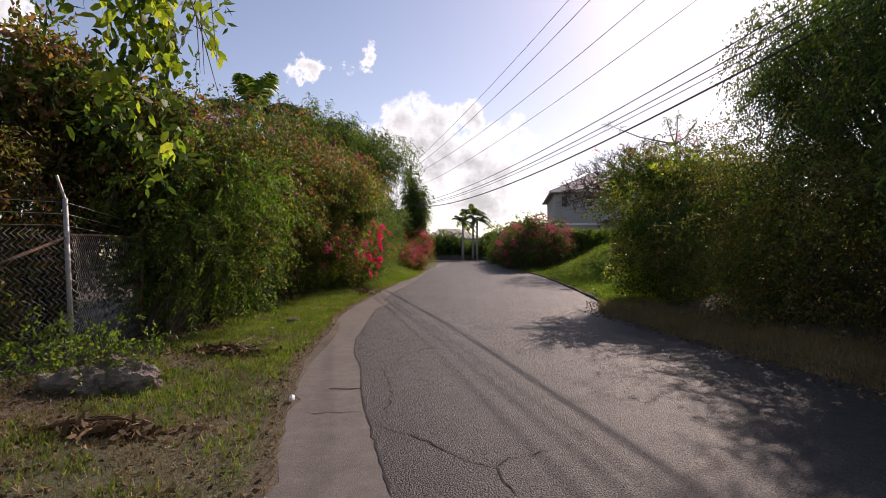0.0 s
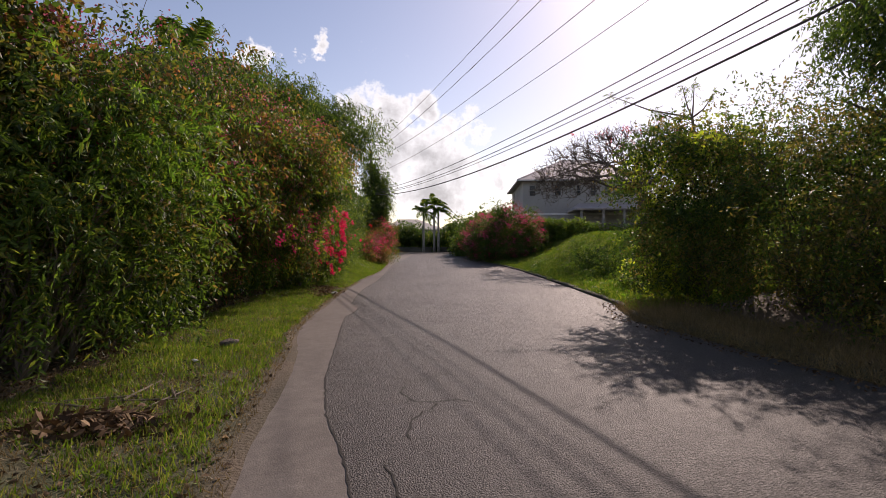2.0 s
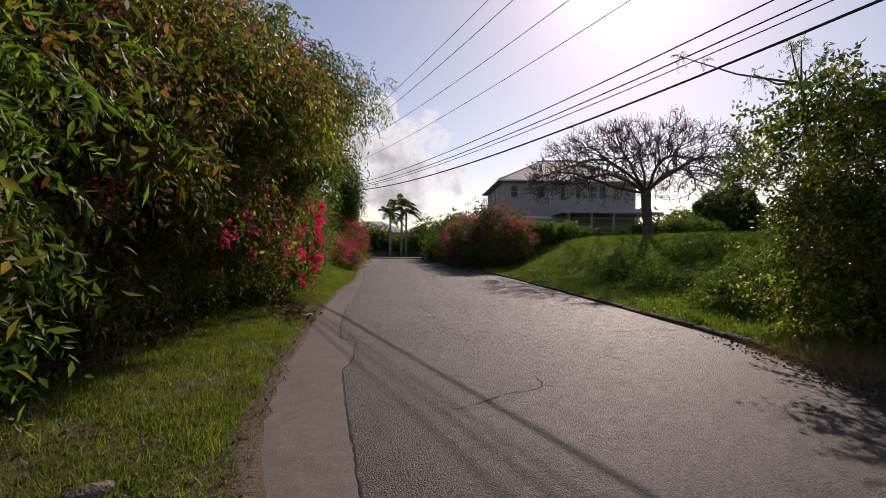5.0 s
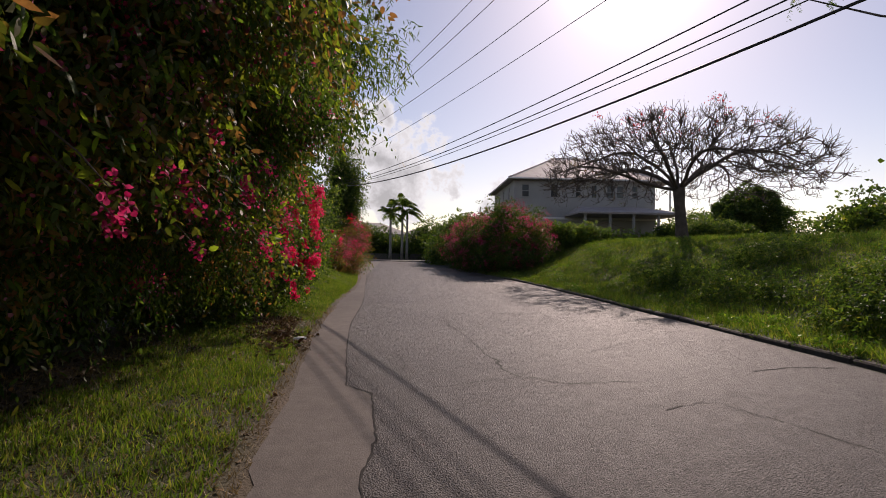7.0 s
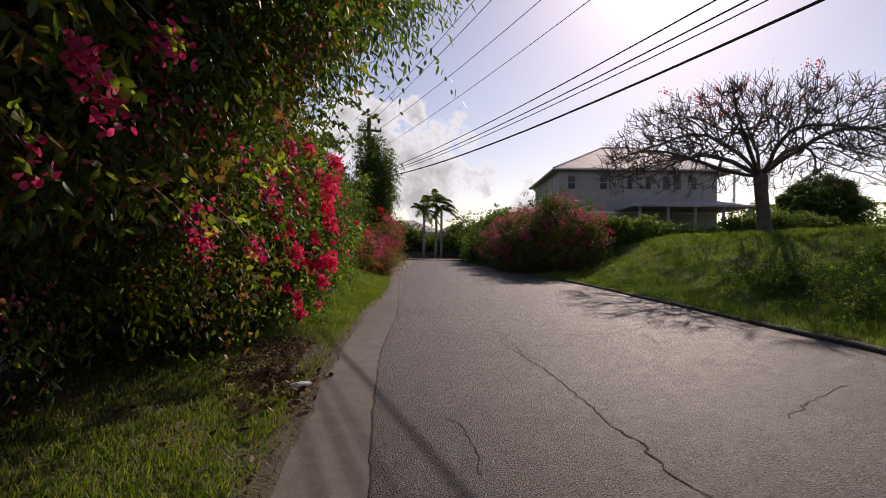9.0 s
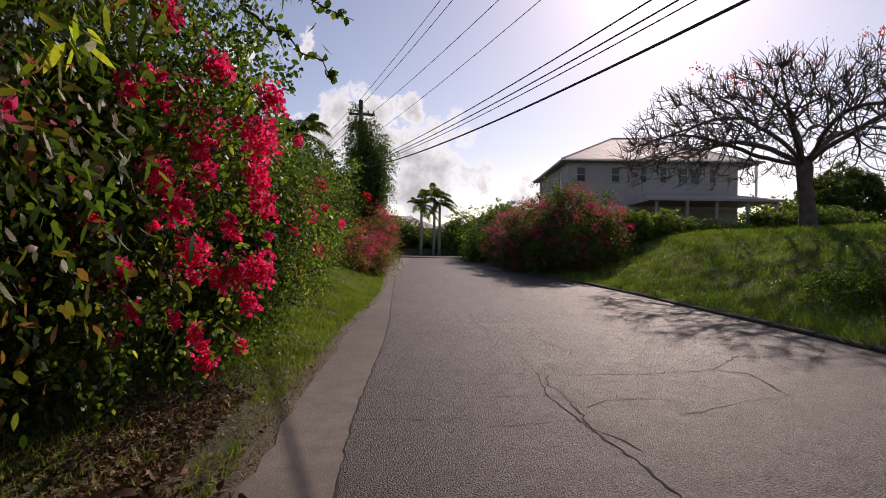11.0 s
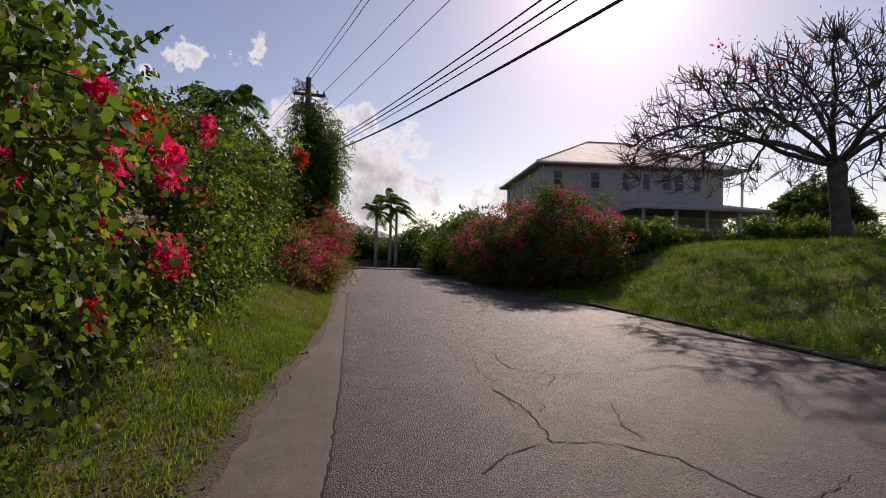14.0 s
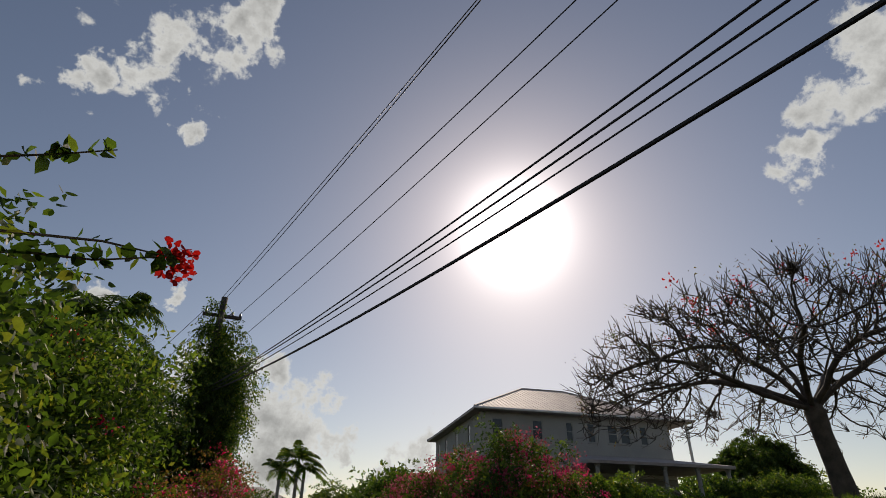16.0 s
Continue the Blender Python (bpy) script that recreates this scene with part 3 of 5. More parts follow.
crack([(-0.38, 9.14), (-0.39, 8.76), (-0.29, 8.50), (-0.11, 8.45), (0.14, 8.50), (0.32, 8.35)], 0.020, 3)
crack([(-0.10, 8.45), (-0.13, 8.17), (-0.24, 8.15), (-0.34, 7.84), (-0.41, 7.57), (-0.38, 7.45)], 0.020, 4)
crack([(-0.57, 9.19), (-0.20, 9.35), (0.19, 9.63)], 0.013, 5)
crack([(1.57, 16.30), (2.08, 16.50), (2.31, 16.46), (2.48, 15.63), (2.60, 14.94)], 0.013, 6)
crack([(-0.44, 13.29), (-0.18, 13.38), (0.08, 13.59), (0.40, 13.81), (0.72, 13.91), (0.89, 14.06), (0.98, 14.60)], 0.020, 7)
crack([(-1.08, 13.78), (-1.00, 13.67), (-0.94, 13.52), (-0.91, 13.38)], 0.013, 8)
crack([(0.89, 14.06), (1.04, 14.00)], 0.013, 9)
crack([(0.97, 24.44), (0.74, 23.31), (0.77, 22.31), (0.83, 21.62), (0.78, 20.87), (0.73, 20.11), (0.65, 19.29), (0.68, 18.90), (0.61, 18.43), (0.64, 18.02), (0.69, 17.87)], 0.020, 10)
crack([(0.69, 17.87), (0.87, 17.79), (0.95, 17.58), (1.17, 17.46), (1.75, 17.49), (2.18, 17.36)], 0.020, 11)
crack([(-0.54, 17.55), (-0.16, 17.64), (0.23, 17.76), (0.59, 17.86)], 0.013, 12)
crack([(-0.81, 19.75), (-0.63, 19.41), (-0.65, 18.96), (-0.68, 18.44)], 0.013, 13)
crack([(2.33, 19.34), (3.29, 19.98), (4.03, 20.35)], 0.013, 14)
crack([(-1.24, 22.78), (-0.89, 22.73), (-0.48, 22.70), (-0.06, 22.68)], 0.013, 15)
crack([(-0.12, 22.46), (0.32, 22.53), (0.72, 22.59)], 0.013, 16)
crack([(1.05, 24.21), (0.93, 23.85), (0.90, 23.31), (0.90, 22.90), (0.80, 22.61), (0.80, 22.35), (0.92, 22.07), (0.95, 21.83)], 0.020, 17)
crack([(0.91, 22.92), (1.32, 23.12), (1.62, 23.16), (2.07, 23.04)], 0.013, 18)
crack([(1.77, 22.65), (2.07, 22.71), (2.62, 22.91), (3.31, 23.09), (3.47, 22.93)], 0.013, 19)
crack([(0.13, 23.36), (0.66, 23.39), (0.83, 23.29)], 0.013, 20)
crack([(-0.13, 24.43), (0.40, 24.31), (1.05, 24.21)], 0.013, 21)
crack([(1.12, 25.53), (0.92, 24.74)], 0.013, 22)
crack([(1.29, 24.18), (2.21, 24.10), (3.20, 24.23), (3.59, 23.97), (3.35, 23.31), (3.31, 23.09)], 0.020, 23)
crack([(1.02, 28.56), (1.10, 27.58), (0.92, 26.81), (1.39, 26.75), (1.74, 26.39), (1.80, 25.76), (1.91, 25.55)], 0.020, 24)
crack([(1.91, 25.55), (2.40, 25.68), (2.81, 25.89)], 0.013, 25)
crack([(2.11, 27.96), (1.76, 27.06), (1.76, 26.79)], 0.013, 26)
crack([(1.87, 25.55), (1.72, 25.20)], 0.013, 27)
crack([(-0.93, 25.68), (-0.62, 25.69), (-0.33, 26.01)], 0.013, 28)
crack([(0.18, 26.30), (0.49, 26.65), (0.86, 26.81)], 0.013, 29)
crack([(1.24, 31.51), (1.20, 31.00)], 0.013, 30)
crack([(1.57, 30.79), (1.76, 30.61), (1.64, 30.08), (1.66, 29.45), (1.93, 29.27), (2.05, 29.06), (1.74, 28.63)], 0.020, 31)
crack([(2.05, 29.16), (2.50, 29.18), (3.03, 29.09), (4.34, 29.56)], 0.013, 32)
crack([(-0.60, 28.71), (-0.22, 28.64), (0.33, 28.67)], 0.013, 33)
crack([(1.35, 30.38), (1.12, 29.31), (1.17, 28.80)], 0.013, 34)
crack([(1.37, 27.91), (1.18, 27.58)], 0.013, 35)
crack([(1.05, 28.54), (1.02, 27.87), (0.93, 27.63)], 0.013, 36)
crack([(3.8, 17.7), (4.6, 17.9), (5.3, 17.8)], 0.045, 43)
crack([(3.2, 24.2), (4.2, 25), (5, 24.6), (5.8, 25.2)], 0.016, 44)
crack([(3.5, 36), (3.2, 33), (3.9, 31)], 0.014, 45)


def kerbs():
    y, i = 13.2, 0
    rng = np.random.default_rng(5)
    while y < 39.6:
        ln = 1.2
        a, b = Vector((float(x_right(y)), y, float(rise(y)))), Vector((float(x_right(y + ln)), y + ln, float(rise(y + ln))))
        d = b - a
        g = Geo().box((0, 0, -0.12), (0.17, d.length - 0.015, 0.085 + rng.normal() * 0.012), None, 0.025)
        ob = new("kerb_stone", g.mesh("kerb_stone", KERB))
        ob.matrix_world = Matrix.Translation(a) @ Matrix.Rotation(-math.atan2(d.x, d.y), 4, "Z") @ pose(0, 0, 0, math.degrees(math.atan2(d.z, d.y)), rng.normal() * 1.0, 0)
        tagged(ob, "weathered grey concrete kerb stone beside the road", "kerb", "kerb stones")
        y += ln


kerbs()

# ---- vegetation beside the road ----
def row(mat, n, tw=0.35, k=7, ll=0.085, lw=0.035, droop=0.5, hang=0.3):
    return (mat, n, tw, k, ll, lw, droop, hang)


FERN = dict(tw=0.6, k=24, ll=0.115, lw=0.028, droop=0.6, hang=0.15)
bush("dry_thicket", "tangled brown-green thicket of dry vines behind the fence", "bush", [((-7.0, 6.0, 1.6), (1.9, 3.6, 2.2)), ((-7.2, 9.5, 2.4), (1.7, 2.0, 2.4))],
     [row(LEAF_DRY, 6500, 0.4, 7), row(LEAF_RUST, 4500), row(LEAF_DARK, 400)], (), 800, 0.014, seed=11, deep=0.5)
bush("tree", "small tree with drying brown and olive leaves", "tree", [((-6.4, 9.0, 4.1), (1.1, 1.1, 0.9)), ((-5.6, 9.6, 3.5), (1.0, 1.0, 1.0))],
     [row(LEAF_RUST, 1800, 0.35, 7, 0.14, 0.075), row(LEAF_MID, 1200, 0.35, 7, 0.12, 0.06)], (), 40, 0.05, seed=12, trunk=(-6.4, 9.2, 0.0), stem_mat=BARK)
bush("feathery_shrub", "bright green shrub with feathery fern-like leaves", "bush", [((-4.25, 10.3, 2.1), (1.15, 1.2, 1.6)), ((-4.7, 11.6, 2.1), (0.9, 0.9, 1.4))],
     [row(LEAF_BRIGHT, 450, **FERN), row(LEAF_MID, 600, **FERN), row(LEAF_DARK, 1300, 0.4, 8, 0.1, 0.035, 0.8, 0.6), row(LEAF_DRY, 900)], (), 110, 0.02, seed=13, floor=0.45, clump=0.4)
bush("mixed_thicket", "tall dense thicket of olive and rust leaves, few pink blooms", "bush",
     [((-5.4, 12.2, 3.1), (1.7, 2.0, 1.5)), ((-4.5, 14.0, 2.9), (1.6, 1.8, 1.7)), ((-4.2, 16.3, 3.0), (1.6, 1.5, 1.7))],
     [row(LEAF_MID, 2600, 0.45, 8, 0.095, 0.032, 0.9, 0.7), row(LEAF_RUST, 10500, 0.4, 7, 0.09, 0.038, 0.7, 0.5), row(LEAF_DARK, 8000, 0.45, 8, 0.085, 0.028, 0.9, 0.7), row(LEAF_DRY, 4500, 0.4, 7, 0.075, 0.03), row(LEAF_YELLOW, 650, 0.4, 6, 0.12, 0.036, 0.9, 0.9)],
     [(BLOOM_MAGENTA, 60, 0.09, 36, 0.037), (BLOOM_DUSK, 700, 0.2, 28, 0.037)], 12, 0.016, seed=14, floor=0.8, lump=0.36, fine=True, clump=0.34)
# Added dark leaf filler: closes the hollow's back and stops light leaking through.
bush("dark_thicket", "added dark leaf filler that blocks light behind the overhanging thicket", "bush", [((-6.0, 14.0, 1.7), (0.8, 3.6, 1.9)), ((-5.9, 19.5, 1.8), (0.8, 3.2, 2.1)), ((-5.2, 22.4, 1.6), (0.8, 1.0, 1.7))],
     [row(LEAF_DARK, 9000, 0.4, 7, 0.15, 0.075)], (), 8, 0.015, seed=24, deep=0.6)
bush("flowering_thicket", "dense thicket with drooping leaves and scattered pink bracts", "bush",
     [((-3.7, 18.2, 3.1), (1.6, 1.6, 1.7)), ((-3.9, 20.1, 3.2), (1.3, 1.2, 1.5)), ((-4.6, 21.2, 2.0), (0.9, 0.8, 1.2)), ((-2.75, 19.2, 3.75), (0.85, 1.5, 0.65)), ((-2.9, 16.4, 3.75), (0.85, 1.5, 0.65))],
     [row(LEAF_MID, 3800, 0.45, 8, 0.085, 0.03, 0.9, 0.8), row(LEAF_DARK, 12500, 0.45, 8, 0.085, 0.03, 0.9, 0.7), row(LEAF_YELLOW, 800, 0.4, 6, 0.13, 0.038, 0.9, 0.9), row(LEAF_RUST, 6500, 0.4, 7, 0.09, 0.04, 0.7, 0.5)],
     [(BLOOM_MAGENTA, 220, 0.08, 34, 0.037), (BLOOM_DUSK, 600, 0.2, 28, 0.037)], 0, 0.016, seed=15, floor=0.9, lump=0.32, fine=True, clump=0.32)
boug = bush("bougainvillea", "large bougainvillea in full hot-pink bloom beside the verge", "bush",
     [((-3.55, 23.3, 1.8), (0.9, 0.9, 1.45)), ((-3.4, 23.8, 2.8), (0.95, 1.1, 1.0)), ((-4.3, 22.8, 1.7), (1.0, 1.2, 1.7)), ((-4.0, 24.8, 1.9), (0.9, 0.9, 1.3))],
     [row(LEAF_MID, 5000, 0.3, 7, 0.062, 0.042), row(LEAF_DARK, 4500, 0.3, 7, 0.062, 0.042), row(LEAF_RUST, 900, 0.3, 7, 0.06, 0.04), row(LEAF_YELLOW, 250, 0.3, 6, 0.085, 0.034, 0.9, 0.8)],
     [(BLOOM_PINK, 40, 0.1, 60, 0.05), (BLOOM_RED, 40, 0.06, 26, 0.045)], 110, 0.02, seed=16, fine=True)


def flower_sprays(root, mat, rows_, seed, size=0.038, leaf=None):
    """Arching canes that end in dense flower heads. Rows: foot, tip, head radius, blooms."""
    rng = np.random.default_rng(seed)
    inv = -np.array(root.location)
    for foot, tip, rad, n in [(a, b, c, int(d * 1.7)) for a, b, c, d in rows_]:
        a, b = Vector(foot), Vector(tip)
        mid = a.lerp(b, 0.55) + Vector((0, 0, 0.2))
        pts = [a, a.lerp(mid, 0.5) + Vector((0, 0, 0.06)), mid, mid.lerp(b, 0.6) + Vector((0, 0, 0.03)), b]
        part("cane", Geo().tube([p + Vector(inv) for p in pts], [0.012, 0.01, 0.008, 0.006, 0.003], 4, False), TWIG, root)
        t = rng.uniform(-0.5, 1, (n, 1))
        axis = np.array((b - mid).normalized()) * 0.6 + np.array([0, 0, -0.8])
        pos = np.array(b) + axis * t * rad * 0.8 + np.clip(rng.normal(size=(n, 3)), -1.6, 1.6) * rad * 0.42
        part("blossom", leaf_mesh("blossom", pos + inv, unit(rng.normal(size=pos.shape) + np.array([0.2, -0.2, -0.2])), size, size * 0.9, mat, rng, 0.35, True), None, root)
        lp, ld = sprays(rng, np.array([tuple(p) for p in pts[1:]]), unit(rng.normal(size=(4, 3))), 0.22, 6, 0.4, 0.9, 0.3)
        part("foliage", leaf_mesh("foliage", lp + inv, ld, 0.075, 0.05, leaf or LEAF_MID, rng, 0.25, True), None, root)


HEADS = [(-2.62, 2.05, 0.13), (-2.5, 1.82, 0.13), (-2.44, 1.51, 0.15), (-2.37, 2.27, 0.1), (-2.0, 2.4, 0.17), (-2.04, 2.1, 0.13), (-2.0, 1.9, 0.12), (-2.14, 1.38, 0.12), (-1.99, 1.4, 0.14), (-2.1, 1.1, 0.1),
         (-2.39, 0.93, 0.07), (-2.52, 1.04, 0.06), (-2.14, 0.79, 0.06), (-2.8, 1.39, 0.06), (-2.36, 0.68, 0.09), (-2.76, 1.1, 0.06), (-2.35, 2.1, 0.09), (-2.2, 1.7, 0.09), (-2.25, 1.33, 0.1), (-1.95, 2.75, 0.13), (-2.3, 2.9, 0.12), (-2.75, 2.6, 0.1), (-2.6, 3.2, 0.12)]


def front_heads():
    """Flower heads on the face of the bush, from the verge outwards: x, height and radius."""
    rng = np.random.default_rng(61)
    rows_ = []
    for x, z, rad in HEADS:
        x += 0.035
        y = 21.85 + 0.62 * (x + 2.85) + rng.normal() * 0.06
        rows_.append(((x - 0.5, y + 0.75, max(0.4, z - 0.2)), (x, y, z), rad, int(5200 * rad * rad + 14)))
    for k in range(14):
        x = rng.uniform(-2.9, -1.9)
        y = 21.9 + 0.62 * (x + 2.85) + rng.normal() * 0.08
        z = rng.uniform(0.6, 3.3)
        rows_.append(((x - 0.5, y + 0.7, max(0.4, z - 0.2)), (x, y, z), rng.uniform(0.03, 0.06), int(rng.uniform(8, 20))))
    return rows_


def thicket_heads():
    rng = np.random.default_rng(62)
    rows_ = []
    for k in range(75):
        y = rng.uniform(14.6, 20.4)
        z = rng.uniform(1.5, 4.4)
        tip = (-2.4 + rng.normal() * 0.12 - 0.08 * (19 - y) - 0.35 * max(0.0, z - 3.0), y, z)
        rows_.append(((tip[0] - 0.9, y + 0.3, tip[2] + 0.35), tip, rng.uniform(0.04, 0.11), int(rng.uniform(8, 34))))
    return rows_


flower_sprays(boug, BLOOM_PINK, front_heads(), 5, 0.042)
flower_sprays(boug, BLOOM_MAGENTA, thicket_heads(), 8, 0.04, LEAF_YELLOW)
flower_sprays(boug, BLOOM_PINK, [((-2.7, 25.2, 1.5), (-1.46, 24.9, 1.86), 0.055, 26), ((-2.7, 25.2, 1.8), (-1.65, 24.8, 2.05), 0.05, 18), ((-2.9, 24.4, 2.6), (-2.2, 23.6, 2.7), 0.14, 90), ((-3.0, 25.6, 2.4), (-2.4, 25.3, 2.8), 0.12, 80)], 6)
bush("roadside_tree", "tall tree with drooping narrow leaves leaning over the verge", "tree",
     [((-4.0, 20.4, 6.1), (1.4, 1.3, 0.9)), ((-2.9, 22.2, 5.4), (1.7, 1.5, 1.0)), ((-4.3, 24.5, 6.1), (1.9, 1.8, 1.4))],
     [row(LEAF_DARK, 6500, 0.5, 9, 0.16, 0.03, 0.9, 0.7), row(LEAF_MID, 4500, 0.5, 9, 0.16, 0.03, 0.9, 0.7)], (), 70, 0.09, seed=17, trunk=(-5.4, 20.5, 0.0), stem_mat=BARK, deep=0.7, lump=0.3)
hedge = bush("hedge_bush", "broad green hedge bush with red and pink bracts on the bank", "bush",
     [((-3.9, 26.7, 1.65), (1.15, 1.3, 0.95)), ((-3.3, 28.9, 1.85), (1.1, 1.4, 1.0)), ((-4.5, 27.8, 2.05), (1.2, 2.2, 0.95))],
     [row(LEAF_MID, 4200, 0.35, 7, 0.072, 0.043), row(LEAF_DARK, 11000, 0.35, 7, 0.072, 0.043), row(LEAF_BRIGHT, 900, 0.35, 7, 0.072, 0.043), row(LEAF_YELLOW, 500, 0.35, 7, 0.075, 0.04)],
     [(BLOOM_PINK, 22, 0.12, 50, 0.05), (BLOOM_RED, 26, 0.1, 36, 0.05)], 70, 0.016, seed=18, fine=True, floor=0.6, lump=0.3, clump=0.22)
flower_sprays(hedge, BLOOM_RED, [((-2.9, 28.9, 2.2), (-1.12, 28.7, 2.6), 0.09, 50), ((-2.8, 31.0, 1.4), (-2.45, 31.3, 1.45), 0.16, 90), ((-2.9, 27.3, 2.2), (-2.2, 26.9, 2.45), 0.15, 110),
                                ((-3.0, 29.6, 2.0), (-2.2, 29.4, 2.3), 0.12, 70), ((-2.8, 27.8, 1.5), (-2.1, 27.7, 1.5), 0.1, 60), ((-2.9, 26.4, 1.3), (-2.15, 26.2, 1.2), 0.09, 50)], 7)

flower_sprays(hedge, BLOOM_WHITE, [((-2.9, 27.2, 1.8), (-2.3, 26.6, 2.0), 0.08, 40), ((-2.8, 27.4, 1.6), (-2.15, 26.9, 1.75), 0.08, 40)], 9)


def leafy_cane(root, foot, tip, n, seed):
    """A long bare cane with rounded leaves on both sides."""
    rng = np.random.default_rng(seed)
    a, b = Vector(foot), Vector(tip)
    pts = [a.lerp(b, u) + Vector((0, 0, 0.3 * u * (1 - u))) + Vector(rng.normal(size=3) * 0.02) for u in np.linspace(0, 1, 7)]
    inv = Vector(root.location) * -1
    part("cane", Geo().tube([p + inv for p in pts], [0.013, 0.012, 0.01, 0.008, 0.006, 0.005, 0.003], 5, False), TWIG, root)
    u = rng.uniform(0.05, 1, n) * 5.999
    pos = np.array([tuple(pts[int(k)].lerp(pts[int(k) + 1], k - int(k)) + inv) for k in u])
    part("foliage", leaf_mesh("foliage", pos, unit(rng.normal(size=(n, 3)) + np.array([0.2, 0, -0.1])), 0.075, 0.06, LEAF_DARK, rng, 0.25, True), None, root)


def drooping_leaves(root, spots, length, seed, mat):
    """Clusters of long narrow leaves hanging from the ends of twigs."""
    rng = np.random.default_rng(seed)
    inv = np.array(root.location) * -1
    twigs, pos = Geo(), []
    for x, y, z in spots:
        ends = [Vector((x - 0.5, y + 0.25, z + 0.1)), Vector((x - 0.2, y + 0.1, z + 0.16)), Vector((x, y, z))]
        twigs.tube([p + Vector(inv) for p in ends], [0.008, 0.006, 0.003], 4, False)
        n = int(rng.uniform(9, 18))
        pos.append(np.array((x, y, z)) + rng.normal(size=(n, 3)) * np.array([0.06, 0.06, 0.05]))
    pos = np.concatenate(pos)
    way = unit(rng.normal(size=pos.shape) * np.array([0.55, 0.55, 0.3]) + np.array([0.1, 0, -0.8]))
    part("twigs", twigs, TWIG, root)["kind"] = "stuff"
    part("foliage", leaf_mesh("foliage", pos + inv, way, length, length * 0.27, mat, rng, 0.3, True), None, root)["kind"] = "stuff"


def face_spots(n, y0, y1, z0, z1, seed):
    """Places over the road-side face of the thicket."""
    rng = np.random.default_rng(seed)
    rows_ = []
    for k in range(n):
        y, z = rng.uniform(y0, y1), rng.uniform(z0, z1)
        rows_.append((-2.4 + rng.normal() * 0.12 - 0.05 * (19 - y) - 0.25 * abs(z - 3.2), y, z))
    return rows_


drooping_leaves(boug, face_spots(80, 15.2, 20.8, 2.3, 4.4, 201), 0.14, 202, LEAF_YELLOW)
drooping_leaves(boug, face_spots(60, 14.8, 20.8, 1.9, 4.6, 203), 0.13, 204, LEAF_MID)
bank_rng = np.random.default_rng(63)
flower_sprays(hedge, BLOOM_PINK, [((x - 0.5, y + 0.4, z - 0.2), (x, y, z), r, int(3800 * r * r + 16)) for x, y, z, r in
                                  [(-1.95 - 0.08 * (k % 4) - 0.05 * bank_rng.random(), 24.6 + 0.3 * k, 1.5 + 1.35 * bank_rng.random(), 0.06 + 0.08 * bank_rng.random()) for k in range(16)]], 64, 0.042)
shoots = thing("sapling_shoots", "thin leafy shoots rising above the thicket", "shoots", at=(-5.0, 14.0, float(land(-5.0, 14.0))))
shoot_rng = np.random.default_rng(91)
for k in range(26):
    sx, sy = shoot_rng.uniform(-5.4, -3.6), shoot_rng.uniform(9.5, 20.5)
    leafy_cane(shoots, (sx - 0.3, sy, 3.0), (sx + shoot_rng.normal() * 0.3, sy + shoot_rng.normal() * 0.4, 4.6 + shoot_rng.uniform(0, 1.3)), 42, 100 + k)
bush("flowering_bush", "tall green bush with broad leaves and pink bracts on the verge", "bush",
     [((-3.0, 25.2, 1.9), (0.9, 0.95, 1.2)), ((-3.7, 25.6, 2.0), (0.9, 0.9, 1.2))],
     [row(LEAF_MID, 3800, 0.32, 7, 0.06, 0.038, 0.7, 0.5), row(LEAF_DARK, 6500, 0.32, 7, 0.06, 0.038, 0.7, 0.5), row(LEAF_RUST, 700, 0.3, 7, 0.06, 0.035)],
     [(BLOOM_PINK, 26, 0.09, 46, 0.045)], 60, 0.016, seed=26, fine=True, lump=0.3, clump=0.24)
for k in range(6):
    sx, sy = shoot_rng.uniform(-3.4, -2.3), shoot_rng.uniform(24.9, 27.5)
    leafy_cane(hedge, (sx - 0.2, sy + 0.2, 1.9), (sx + shoot_rng.normal() * 0.15, sy, 2.6 + shoot_rng.uniform(0, 0.6)), 60, 140 + k)
leafy_cane(boug, (-2.2, 22.7, 3.5), (-1.4, 22.05, 2.75), 46, 4)
leafy_cane(boug, (-2.3, 22.6, 3.7), (-1.25, 22.2, 3.3), 40, 5)
leafy_cane(hedge, (-3.0, 28.8, 2.4), (-1.43, 28.5, 2.97), 80, 1)
leafy_cane(hedge, (-2.9, 28.9, 2.2), (-1.15, 28.7, 2.58), 80, 2)
leafy_cane(hedge, (-2.8, 27.0, 2.3), (-1.9, 26.6, 3.0), 40, 3)
bush("hedge_bush", "rounded green bush with a few red bracts on the bank", "bush",
     [((-3.8, 31.5, 2.0), (1.3, 1.6, 1.6)), ((-3.8, 34.4, 2.1), (1.5, 2.0, 1.7))],
     [row(LEAF_MID, 8000, 0.4, 7, 0.1, 0.055), row(LEAF_DARK, 7000, 0.4, 7, 0.1, 0.055)],
     [(BLOOM_RED, 26, 0.14, 40, 0.055), (BLOOM_PINK, 10, 0.12, 40, 0.055)], 90, 0.025, seed=19)
bush("dark_thicket", "dark leafy thicket growing round the pole foot", "bush",
     [((-3.8, 38.5, 2.6), (1.8, 2.4, 2.3)), ((-3.9, 43.5, 2.7), (1.8, 2.8, 2.6)), ((-3.0, 46.5, 2.4), (1.6, 2.0, 2.4))],
     [row(LEAF_DARK, 8500, 0.5, 7, 0.13, 0.075), row(LEAF_MID, 4000, 0.5, 7, 0.13, 0.07)], (), 60, 0.03, seed=20)
